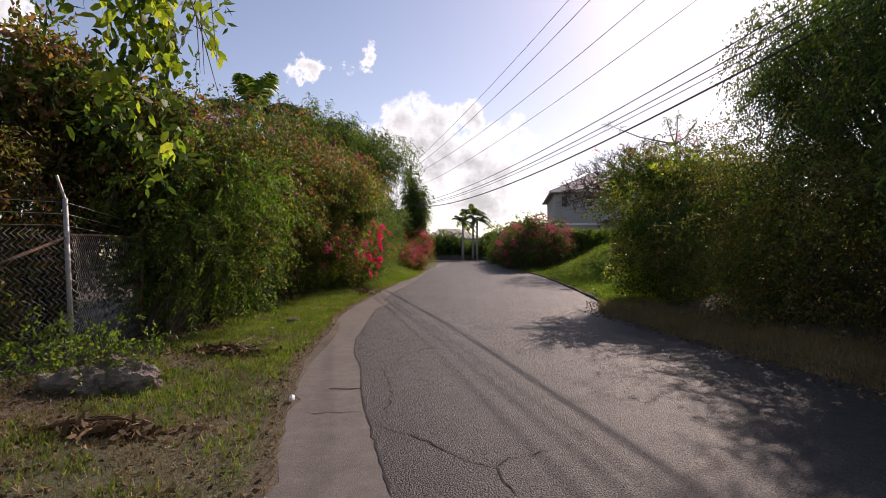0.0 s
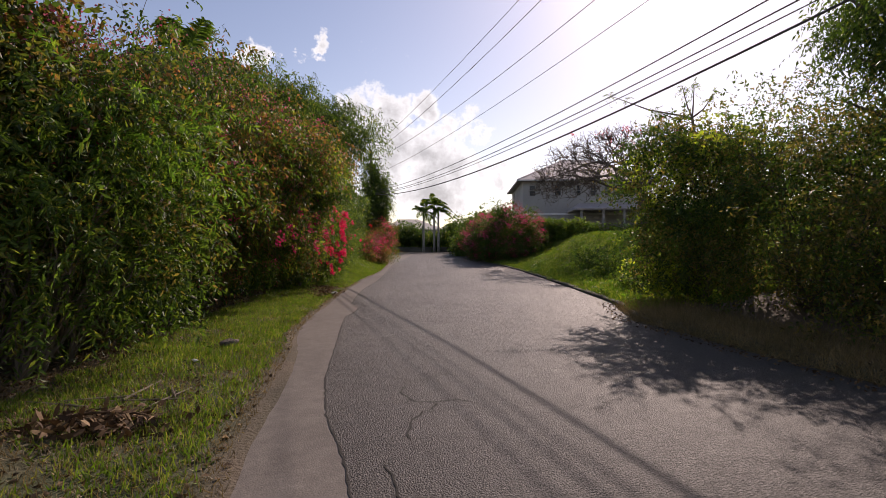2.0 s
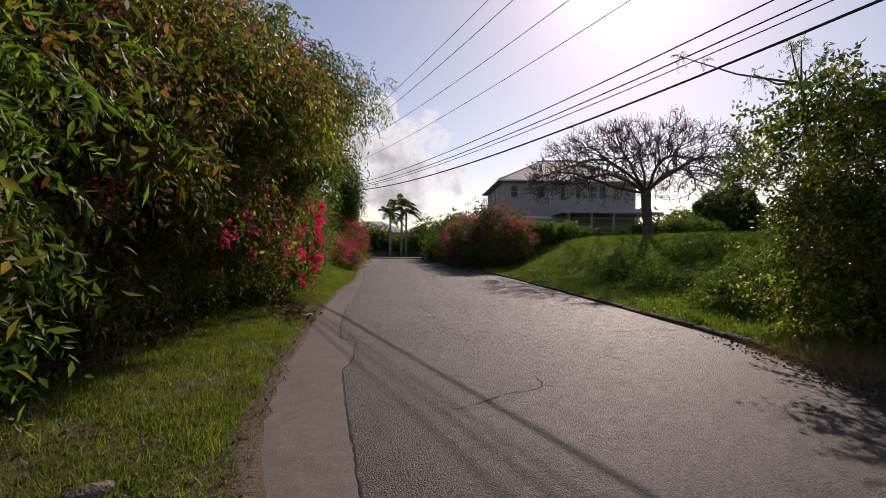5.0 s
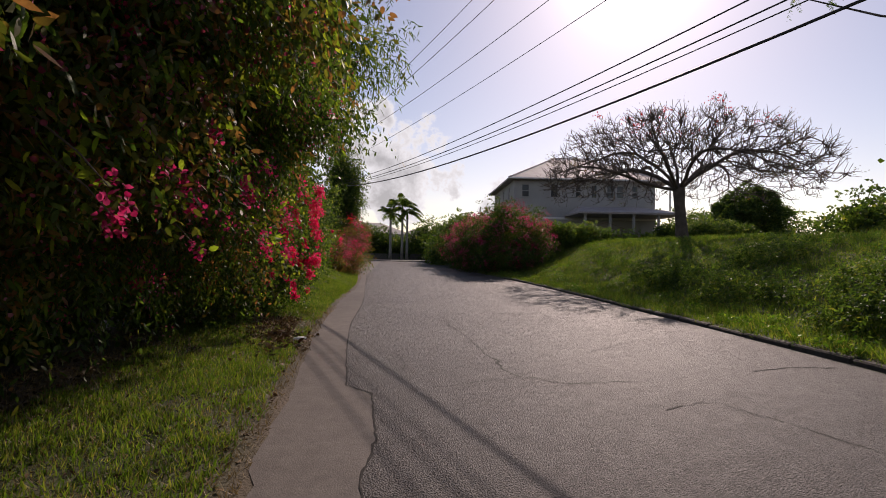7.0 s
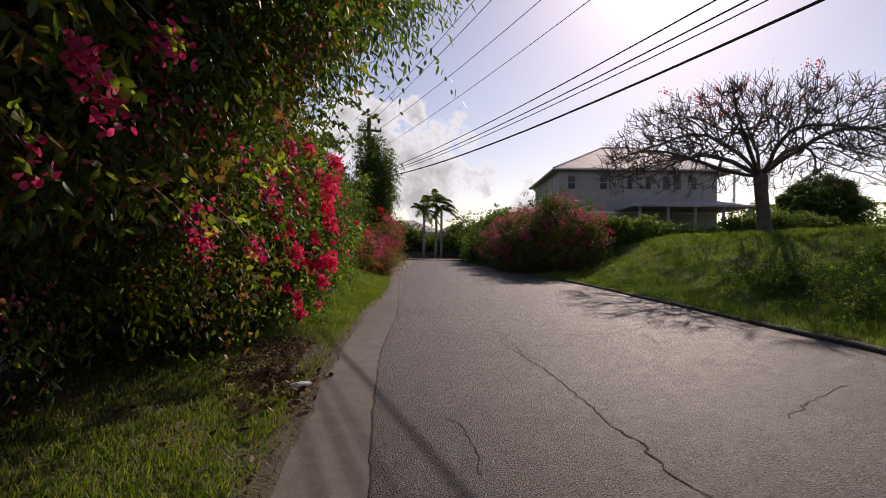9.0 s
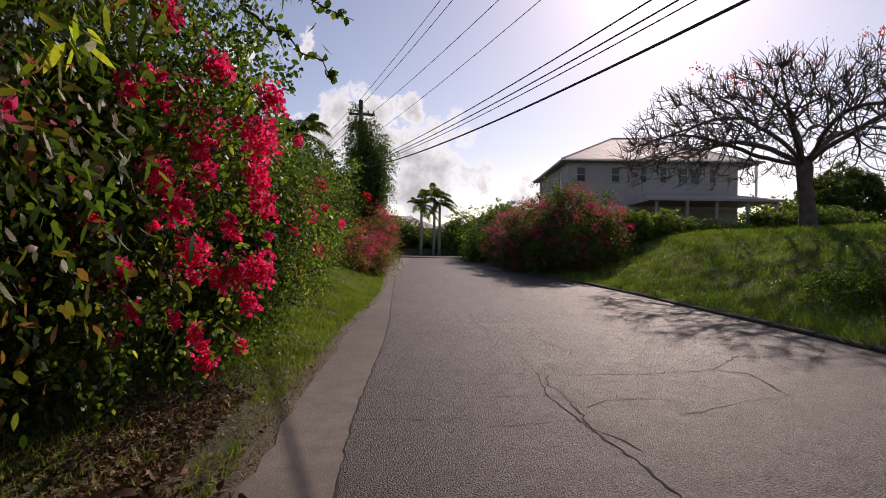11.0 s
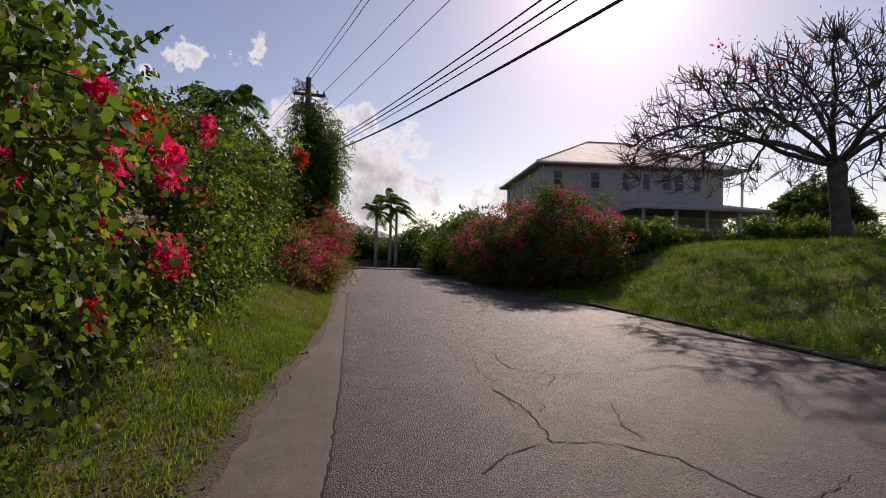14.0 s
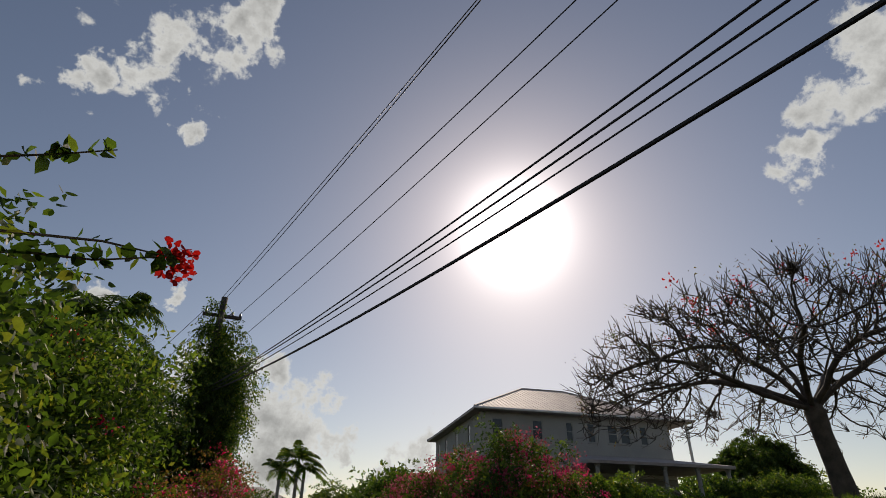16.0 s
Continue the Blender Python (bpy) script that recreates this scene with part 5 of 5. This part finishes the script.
# ---- pole and lines ----
def pole_and_lines():
    at = Vector((-1.42, 47.0, float(land(-1.42, 47.0)) - 0.1))
    root = thing("utility_pole", "tall dark wooden utility pole wrapped in vines", "utility pole", at=at)
    h = 9.6 - at.z
    part("shaft", Geo().tube([(0, 0, 0), (0, 0, h * 0.5), (0, 0, h)], [0.17, 0.15, 0.12], 10), POLE_WOOD, root, smooth_shade=True)
    z = 8.85 - at.z
    part("crossarm", Geo().box((-0.65, -0.06, z - 0.06), (0.75, 0.06, z + 0.06), None, 0.01), POLE_WOOD, root)
    for x in (-0.55, 0.4, 0.68):
        part("insulator", Geo().tube([(x, 0, z + 0.06), (x, 0, z + 0.1), (x, 0, z + 0.14), (x, 0, z + 0.2)], [0.025, 0.055, 0.045, 0.03], 8), PORCELAIN, root)
    part("bracket", Geo().tube([(0, -0.1, 7.6 - at.z), (0.3, -0.15, 7.66 - at.z), (0.65, -0.2, 7.72 - at.z)], 0.03, 6), POLE_WOOD, root)

    def line(a, b, sag, r, label, on=None):
        """A hanging cable between two supports; on: the next support past the second."""
        pts = []
        spans = [(Vector(a), Vector(b), sag)] + ([(Vector(b), Vector(on), 0.8)] if on else [])
        for p, q, d in spans:
            pts += [p.lerp(q, u) - Vector((0, 0, d * 4 * u * (1 - u))) for u in np.linspace(0, 1, 33)[1 if pts else 0:]]
        ob = new("power_line", Geo().tube(pts, r, 5).mesh("power_line", CABLE))
        tagged(ob, label, "cable", "overhead lines")
    thin, thick = "thin black overhead power line", "thick black overhead cable"
    far, near_y = 46.8, 0.8
    for xa, za, xb, zb, sag, r, label in (
            (-1.5, 9.53, 8.97, 12.17, 0.73, 0.011, thin),
            (-1.6, 9.07, 7.71, 10.04, 0.87, 0.011, thin),
            (-0.76, 8.96, 9.16, 9.71, 0.9, 0.011, thin),
            (-0.79, 7.72, 7.81, 7.47, 0.7, 0.009, thin),
            (-1.16, 6.22, 7.98, 6.33, 0.92, 0.014, thin),
            (-1.37, 6.04, 8.05, 6.13, 1.02, 0.014, thin),
            (-1.3, 5.97, 8.15, 6.02, 1.02, 0.011, thin),
            (-1.26, 5.93, 8.2, 6.02, 1.32, 0.024, thick)):
        line((xa, far, za), (xb, near_y, zb), sag, r, label, (xb + 1.6, -46, zb))
    for x in (-1.97, -1.42, -1.0):
        line((x, 47, 9.1), (x - 14, 84, 6.6), 0.8, 0.011, thin)


pole_and_lines()


# ---- house on the rise ----
def house():
    ang = -9.0
    base = Vector((12.9, 54.3, 1.9))
    m = Matrix.Rotation(radians(ang), 4, "Z")
    root = thing("house", "two-storey pale house with a hipped roof and veranda", "house", at=base)
    root.matrix_world = Matrix.Translation(base) @ m
    W, D, H = 13.2, 12.6, 6.2      # walls from the near corner
    ins = 0.45
    # walls with openings through them
    front_w = [(1.1, 1.75), (3.6, 4.25), (5.75, 6.2), (7.15, 7.65), (8.5, 9.15), (9.35, 10.0), (10.7, 11.2)]
    side_w = [(1.0, 1.6), (3.2, 3.8), (6.0, 6.6), (9.0, 9.6)]
    z0, z1 = 4.75, 5.85

    def wall(runs, length):
        """One wall with its openings: x along it, y its thickness."""
        bm = bmesh.new()
        xs = sorted({0.0, length, *(v for r in runs for v in r)})
        for x0, x1 in zip(xs, xs[1:]):
            for za, zb in ((0, z0), (z0, z1), (z1, H)):
                if za == z0 and any(abs(x0 - a) < 1e-6 for a, _ in runs):
                    continue
                for v in bmesh.ops.create_cube(bm, size=1)["verts"]:
                    v.co = Vector((x0 + (v.co.x + 0.5) * (x1 - x0), 0.2 * (v.co.y + 0.5), za + (v.co.z + 0.5) * (zb - za)))
        bmesh.ops.remove_doubles(bm, verts=bm.verts[:], dist=1e-5)
        me = bpy.data.meshes.new("wall")
        bm.to_mesh(me)
        bm.free()
        me.materials.append(WALL_PAINT)
        return me
    LW, LD = W - 2 * ins, D - 2 * ins
    fw = part("front_wall", wall([(a - ins, b - ins) for a, b in front_w], LW), WALL_PAINT, root)
    fw.location = (ins, ins, 0)
    sw = part("side_wall", wall([(a - ins, b - ins) for a, b in side_w], LD - 0.4), WALL_PAINT, root)
    sw.matrix_local = Matrix.Translation((ins, D - ins - 0.2, 0)) @ Matrix.Rotation(radians(-90), 4, "Z")
    part("back_wall", Geo().box((ins, D - ins - 0.2, 0), (W - ins, D - ins, H)), WALL_PAINT, root)
    part("far_wall", Geo().box((W - ins - 0.2, ins + 0.2, 0), (W - ins, D - ins - 0.2, H)), WALL_PAINT, root)
    part("floor_slab", Geo().box((ins + 0.2, ins + 0.2, 2.9), (W - ins - 0.2, D - ins - 0.2, 3.05)), SHADE_WOOD, root)
    part("string_course", Geo().box((ins - 0.04, ins - 0.04, 2.85), (W - ins, ins, 3.05), None, 0.01), TRIM_PAINT, root)

    def window(x, w, place):
        wn_ = new("window")
        wn_.parent = root
        wn_.matrix_local = place
        f = Geo()
        for a, b in (((0, 0), (0.05, z1 - z0)), ((w - 0.05, 0), (w, z1 - z0)), ((0.05, 0), (w - 0.05, 0.05)), ((0.05, z1 - z0 - 0.05), (w - 0.05, z1 - z0)),
                     ((0.05, (z1 - z0) / 2 - 0.025), (w - 0.05, (z1 - z0) / 2 + 0.025))):
            f.box((a[0], 0.03, a[1]), (b[0], 0.09, b[1]))
        part("window_frame", f, WALL_PAINT, wn_)
        part("window_sill", Geo().box((-0.06, -0.06, -0.08), (w + 0.06, 0.1, -0.005), None, 0.008), WALL_PAINT, wn_)
        part("pane", Geo().box((0.05, 0.05, 0.05), (w - 0.05, 0.065, (z1 - z0) / 2 - 0.025)), GLASS, wn_)
        part("pane", Geo().box((0.05, 0.05, (z1 - z0) / 2 + 0.025), (w - 0.05, 0.065, z1 - z0 - 0.05)), GLASS, wn_)
    for a, b in front_w:
        window(a, b - a, Matrix.Translation((a, ins, z0)))
    for a, b in side_w:
        # the side wall runs from the far corner towards the near one
        window(a, b - a, Matrix.Translation((ins, D - 0.2 - a, z0)) @ Matrix.Rotation(radians(-90), 4, "Z"))
    # hipped roof with a shallow eaves box
    e = 0.12
    A = [(-e, -e, H), (W + e, -e, H), (W + e, D + e, H), (-e, D + e, H)]
    B = [(x, y, H + 0.14) for x, y, _ in A]
    R = [(5.4, D * 0.5, H + 3.0), (8.6, D * 0.5, H + 3.0)]
    g = Geo()
    g.add(A + B + R, [(0, 3, 2, 1), (0, 1, 5, 4), (1, 2, 6, 5), (2, 3, 7, 6), (3, 0, 4, 7), (4, 5, 9, 8), (5, 6, 9), (6, 7, 8, 9), (7, 4, 8)])
    rf = part("roof", g, ROOF, root)
    ribs = Geo()
    for k in range(1, 44):
        u = k / 44
        x = -e + (W + 2 * e) * u
        top = min(1.0, (x + e) / (5.4 + e), (W + e - x) / (W + e - 8.6))
        y1, zz = -e + top * (D * 0.5 + e), H + 0.14 + top * 2.86
        if top > 0.08:
            ribs.tube([(x, -e, H + 0.15), (x, y1, zz + 0.01)], 0.018, 3, False)
    part("roof_ribs", ribs, ROOF, rf)
    caps = Geo()
    for a, b in ((B[0], R[0]), (B[3], R[0]), (B[1], R[1]), (B[2], R[1]), (R[0], R[1])):
        caps.tube([a, b], 0.07, 5)
    part("ridge_cap", caps, ROOF, rf)
    part("gutter", Geo().tube([(-0.2, -e - 0.06, H + 0.05), (W + 0.2, -e - 0.06, H + 0.05)], 0.06, 6), TRIM_PAINT, root)
    # veranda along the front, running past the house end
    vx0, vx1, vy = 5.4, 13.2, -3.4
    g = Geo()
    g.add([(vx0 - 0.6, vy - 0.3, 3.22), (vx1 + 0.3, vy - 0.3, 3.22), (vx1 + 0.3, ins, 3.22), (vx1 - 1.6, ins, 4.0), (vx0 + 0.6, ins, 4.0), (vx0 - 0.6, ins, 3.22),
           (vx0 - 0.6, vy - 0.3, 3.07), (vx1 + 0.3, vy - 0.3, 3.07), (vx1 + 0.3, ins, 3.07), (vx0 - 0.6, ins, 3.07)],
          [(0, 1, 3, 4), (1, 2, 3), (0, 4, 5), (0, 6, 7, 1), (1, 7, 8, 2), (5, 9, 6, 0), (6, 9, 8, 7)])
    part("veranda_roof", g, ROOF, root)
    for x in (vx0, vx0 + 2.0, vx0 + 3.9, vx0 + 5.9, vx1):
        part("column", Geo().tube([(x, vy, 0), (x, vy, 0.2), (x, vy, 0.25), (x, vy, 2.9), (x, vy, 2.97), (x, vy, 3.07)], [0.17, 0.17, 0.12, 0.11, 0.16, 0.16], 8), WALL_PAINT, root)
    rail = Geo().box((vx0, vy - 0.03, 0.82), (vx1, vy + 0.03, 0.9)).box((vx0, vy - 0.03, 0.1), (vx1, vy + 0.03, 0.16))
    for k in range(60):
        x = vx0 + (vx1 - vx0) * (k + 0.5) / 60
        rail.box((x - 0.02, vy - 0.02, 0.16), (x + 0.02, vy + 0.02, 0.82))
    part("railing", rail, TRIM_PAINT, root)
    part("veranda_floor", Geo().box((vx0 - 0.3, vy - 0.2, -0.3), (vx1 + 0.2, ins - 0.01, 0.02)), CONCRETE, root)
    # upper gallery post under the roof corner
    part("gallery_floor", Geo().box((W - ins + 0.01, 0.3, 3.2), (W + 1.0, 4.0, 3.4)), WALL_PAINT, root)
    part("gallery_roof", Geo().box((W + e + 0.01, -e, H), (W + 1.2, 4.2, H + 0.14)), ROOF, root)
    part("gallery_post", Geo().box((W + 0.82, 0.38, 3.4), (W + 0.94, 0.5, H)), TRIM_PAINT, root)


house()


def far_house(at, w, d, h, roof_h, ang, wall_mat, roof_mat, label):
    root = thing("far_house", label, "house", at=at)
    root.matrix_world = Matrix.Translation(at) @ Matrix.Rotation(radians(ang), 4, "Z")
    part("wall", Geo().box((0, 0, 0), (w, d, h)), wall_mat, root)
    g = Geo()
    e = 0.5
    A = [(-e, -e, h), (w + e, -e, h), (w + e, d + e, h), (-e, d + e, h)]
    B = [(x, y, z + 0.15) for x, y, z in A]
    R = [(w * 0.35, d / 2, h + roof_h), (w * 0.65, d / 2, h + roof_h)]
    g.add(A + B + R, [(0, 3, 2, 1), (0, 1, 5, 4), (1, 2, 6, 5), (2, 3, 7, 6), (3, 0, 4, 7), (4, 5, 9, 8), (5, 6, 9), (6, 7, 8, 9), (7, 4, 8)])
    part("roof", g, roof_mat, root)
    for k in range(3):
        x = w * (0.18 + 0.28 * k)
        part("window", Geo().box((x, -0.05, h * 0.35), (x + 1.2, 0.02, h * 0.8), None, 0.01), GLASS, root)


far_house((-0.5, 100, 1.0), 11, 9, 3.9, 2.2, 4, WALL_PAINT, ROOF_PALE, "distant pale bungalow with a light hipped roof")
far_house((10, 112, 1.2), 9, 8, 3.4, 2.0, -6, WALL_PAINT, ROOF, "distant house with a brown roof beyond the palms")
far_house((44, 44, 2.2), 9, 7, 2.6, 1.8, 5, WALL_PAINT, ROOF, "distant low house among garden trees")
tagged(new("clay_wall", Geo().box((31.0, 30.0, 1.6), (42.0, 30.3, 3.5), None, 0.02).mesh("clay_wall", CLAY)), "reddish brown boundary wall past the lawn", "wall", kind="structure")
tagged(new("garden_wall", Geo().box((-3.0, 82.0, 0.6), (22.0, 82.25, 1.7), None, 0.02).mesh("garden_wall", CONCRETE)), "low grey garden wall behind the palms", "wall", kind="structure")


# ---- fence, stones and litter ----
def fence():
    root = thing("chain_link_fence", "sagging galvanised chain-link fence with a rusty rail", "fence", at=(-4.63, 7.08, float(land(-4.63, 7.08))))
    def leaning(x, y, h, dx):
        return [(x, y, -0.05), (x + dx * 0.5, y, h * 0.5), (x + dx, y, h)]
    part("post", Geo().tube(leaning(0, 0, 2.2, -0.12), 0.032, 8), GALV, root, smooth_shade=True)
    part("post", Geo().tube(leaning(-0.55, 2.7, 2.0, 0.0), 0.03, 8), RUST, root, smooth_shade=True)
    part("post", Geo().tube(leaning(-1.6, -2.6, 1.9, 0.0), 0.03, 8), GALV, root, smooth_shade=True)
    part("top_rail", Geo().tube([(-0.09, 0, 1.72), (-0.3, 1.35, 1.76), (-0.55, 2.7, 1.78)], 0.022, 6), RUST, root, "rusty top rail", True)
    part("brace", Geo().tube([(-0.09, 0, 1.7), (-0.7, -1.1, 1.1)], 0.022, 6), RUST, root, "rusty brace", True)
    part("barb_arm", Geo().tube([(-0.12, 0, 2.2), (-0.2, -0.05, 2.5)], 0.018, 5), GALV, root)
    for z in (1.85, 2.0, 2.15):
        part("barbed_wire", Geo().tube([(-1.6, -2.6, z - 0.1), (-0.8, -1.3, z - 0.05), (-0.11, 0, z), (-0.35, 1.35, z - 0.06), (-0.55, 2.7, z - 0.15)], 0.004, 4, False), GALV, root)

    def netting(p0, p1, h0, h1):
        """Diamond mesh of zigzag wires between two posts."""
        g = Geo()
        a, b = Vector(p0), Vector(p1)
        n = int((b - a).length / 0.07)
        rows_ = int(max(h0, h1) / 0.07)
        for k in range(n):
            pts = []
            for j in range(rows_ + 1):
                u = (k + (j % 2) * 1.0) / n
                if u > 1:
                    u = 1
                z = (h0 + (h1 - h0) * u) * j / rows_
                p = a.lerp(b, u) + Vector((0.05 * math.sin(z * 2.1 + u * 5), 0.02 * math.sin(3 * z), z))
                pts.append(p)
            g.tube(pts, 0.0045, 3, False)
        return g
    for p0, p1, h0, h1 in (((0, 0, 0.02), (-0.55, 2.7, 0.02), 1.7, 1.75), ((0, 0, 0.02), (-1.6, -2.6, 0.02), 1.75, 1.85)):
        tagged(part("wire_mesh", netting(p0, p1, h0, h1), GALV, root), kind="stuff")


fence()


def rock(at, size, label, seed):
    rng = np.random.default_rng(seed)
    bm = bmesh.new()
    bmesh.ops.create_icosphere(bm, subdivisions=4, radius=1)
    off = Vector(rng.normal(size=3) * 5)
    for v in bm.verts:
        n = 0.35 * noise.noise(v.co * 1.6 + off) + 0.2 * noise.noise(v.co * 4 + off) + 0.1 * noise.noise(v.co * 11 + off)
        v.co *= 1 + n
        v.co = Vector((v.co.x * size[0], v.co.y * size[1], max(v.co.z, -0.5) * size[2]))
    me = bpy.data.meshes.new("coral_rock")
    bm.to_mesh(me)
    bm.free()
    me.materials.append(CORAL)
    ob = new("coral_rock", me)
    ob.location = (at[0], at[1], float(land(at[0], at[1])) + size[2] * 0.35)
    tagged(ob, label, "rock", "coral rocks")


rock((-3.25, 5.9, 0), (0.32, 0.25, 0.2), "pitted grey-brown coral rock on the verge", 1)
rock((-3.75, 5.75, 0), (0.36, 0.22, 0.17), "dark broken coral rock beside the fence", 2)
rock((-3.5, 6.15, 0), (0.22, 0.2, 0.22), "small rough coral rock among weeds", 3)


def dead_frond(at, ang, ln, seed):
    rng = np.random.default_rng(seed)
    z = float(land(at[0], at[1]))
    root = thing("dead_frond", "dry brown palm frond lying on the grass", "frond", "dead fronds", (at[0], at[1], z))
    g = Geo()
    d = Vector((math.cos(ang), math.sin(ang), 0))
    rib = [d * ln * u + Vector((0, 0, 0.05 + 0.05 * math.sin(3 * u))) for u in np.linspace(0, 1, 6)]
    part("rib", Geo().tube(rib, [0.018, 0.016, 0.013, 0.01, 0.007, 0.004], 5), LITTER, root)
    for k in range(36):
        p = d * ln * (0.1 + 0.9 * k / 36) + Vector((0, 0, 0.07))
        s = Vector((-d.y, d.x, 0)) * (1 if k % 2 else -1)
        e = p + s * rng.uniform(0.12, 0.28) + d * rng.uniform(0.05, 0.2) + Vector((0, 0, rng.uniform(-0.05, 0.06)))
        w = d * 0.012
        g.add([p - w, p + w, e], [(0, 1, 2)])
    part("leaflets", g, LITTER, root)["kind"] = "stuff"


dead_frond((-3.1, 4.35), 0.2, 0.8, 1)
dead_frond((-2.9, 4.6), -0.3, 0.6, 2)
dead_frond((-3.3, 7.9), 0.2, 0.6, 3)
dead_frond((-3.0, 8.1), -0.2, 0.5, 4)


def scrap(name, label, category, at, size, ang, mat, seed, lift=0.0):
    """A crumpled piece of litter."""
    rng = np.random.default_rng(seed)
    bm = bmesh.new()
    bmesh.ops.create_icosphere(bm, subdivisions=2, radius=0.5)
    for v in bm.verts:
        v.co *= 1 + 0.25 * noise.noise(v.co * 5 + Vector((seed, 0, 0)))
        v.co = Vector((v.co.x * size[0], v.co.y * size[1], v.co.z * size[2]))
    me = bpy.data.meshes.new(name)
    bm.to_mesh(me)
    bm.free()
    me.materials.append(mat)
    ob = new(name, me)
    ob.matrix_world = pose(at[0], at[1], float(land(at[0], at[1])) + size[2] * 0.45 + lift, 0, 0, ang)
    tagged(ob, label, category)


scrap("plastic_cup", "crushed white litter on the verge edge", "litter", (-2.14, 20.8), (0.24, 0.12, 0.07), 30, PAPER, 1, 0.02)
scrap("paper_scrap", "small white paper scrap at the road edge", "litter", (-1.36, 5.4), (0.06, 0.14, 0.06), 10, PAPER, 2, 0.02)
scrap("paper_scrap", "pale scrap lying in the grass", "litter", (-2.75, 8.2), (0.2, 0.07, 0.04), 20, PAPER, 3, 0.02)
for k in range(7):
    rr = np.random.default_rng(90 + k)
    x, y = -3.0 - rr.uniform(-0.6, 0.6), 8.5 + rr.uniform(-0.6, 0.6)
    a = rr.uniform(0, 6.28)
    p = [(x + math.cos(a) * s * 0.5, y + math.sin(a) * s * 0.5, float(land(x, y)) + 0.03 + 0.02 * s) for s in (-0.6, -0.2, 0.2, 0.7)]
    tagged(new("stick", Geo().tube(p, [0.012, 0.011, 0.009, 0.005], 5).mesh("stick", TWIG)), "dry broken stick lying on the verge", "stick", "sticks")
scrap("paper_scrap", "small white scrap lying in the grass", "litter", (-3.0, 10.4), (0.05, 0.12, 0.03), 60, PAPER, 4, 0.02)
scrap("coconut_husk", "old grey-brown coconut husk on the verge", "husk", (-2.95, 11.8), (0.3, 0.16, 0.12), 40, CORAL, 5, 0.0)


def debris(at, n, spread, seed):
    """A heap of dead leaves."""
    rng = np.random.default_rng(seed)
    p = np.stack([at[0] + rng.normal(size=n) * spread[0], at[1] + rng.normal(size=n) * spread[1], np.zeros(n)], 1)
    p[:, 2] = land(p[:, 0], p[:, 1]) + 0.02 + rng.uniform(0, 0.08, n) * np.exp(-((p[:, 0] - at[0]) / spread[0]) ** 2)
    ob = new("leaf_heap", leaf_mesh("leaf_heap", p, unit(rng.normal(size=p.shape) * np.array([1, 1, 0.4])), 0.12, 0.05, LITTER, rng, 0.3, True))
    tagged(ob, "heap of dead brown leaves on the verge", "leaf litter", kind="stuff")


debris((-2.95, 7.95), 500, (0.35, 0.16), 1)
debris((-2.6, 4.4), 220, (0.3, 0.12), 2)
debris((-2.45, 20.7), 300, (0.22, 0.6), 3)
bush("weed_clump", "grey-green weed growing by the fence post", "weeds", [((-4.3, 6.0, 0.25), (0.4, 0.35, 0.35))], [row(LEAF_MID, 260, 0.2, 7, 0.06, 0.03)], (), 8, 0.008, seed=71)
bush("weed_clump", "small leafy weed between the coral rocks", "weeds", [((-3.5, 6.0, 0.35), (0.3, 0.2, 0.2))], [row(LEAF_MID, 160, 0.15, 6, 0.06, 0.03)], (), 6, 0.006, seed=72)
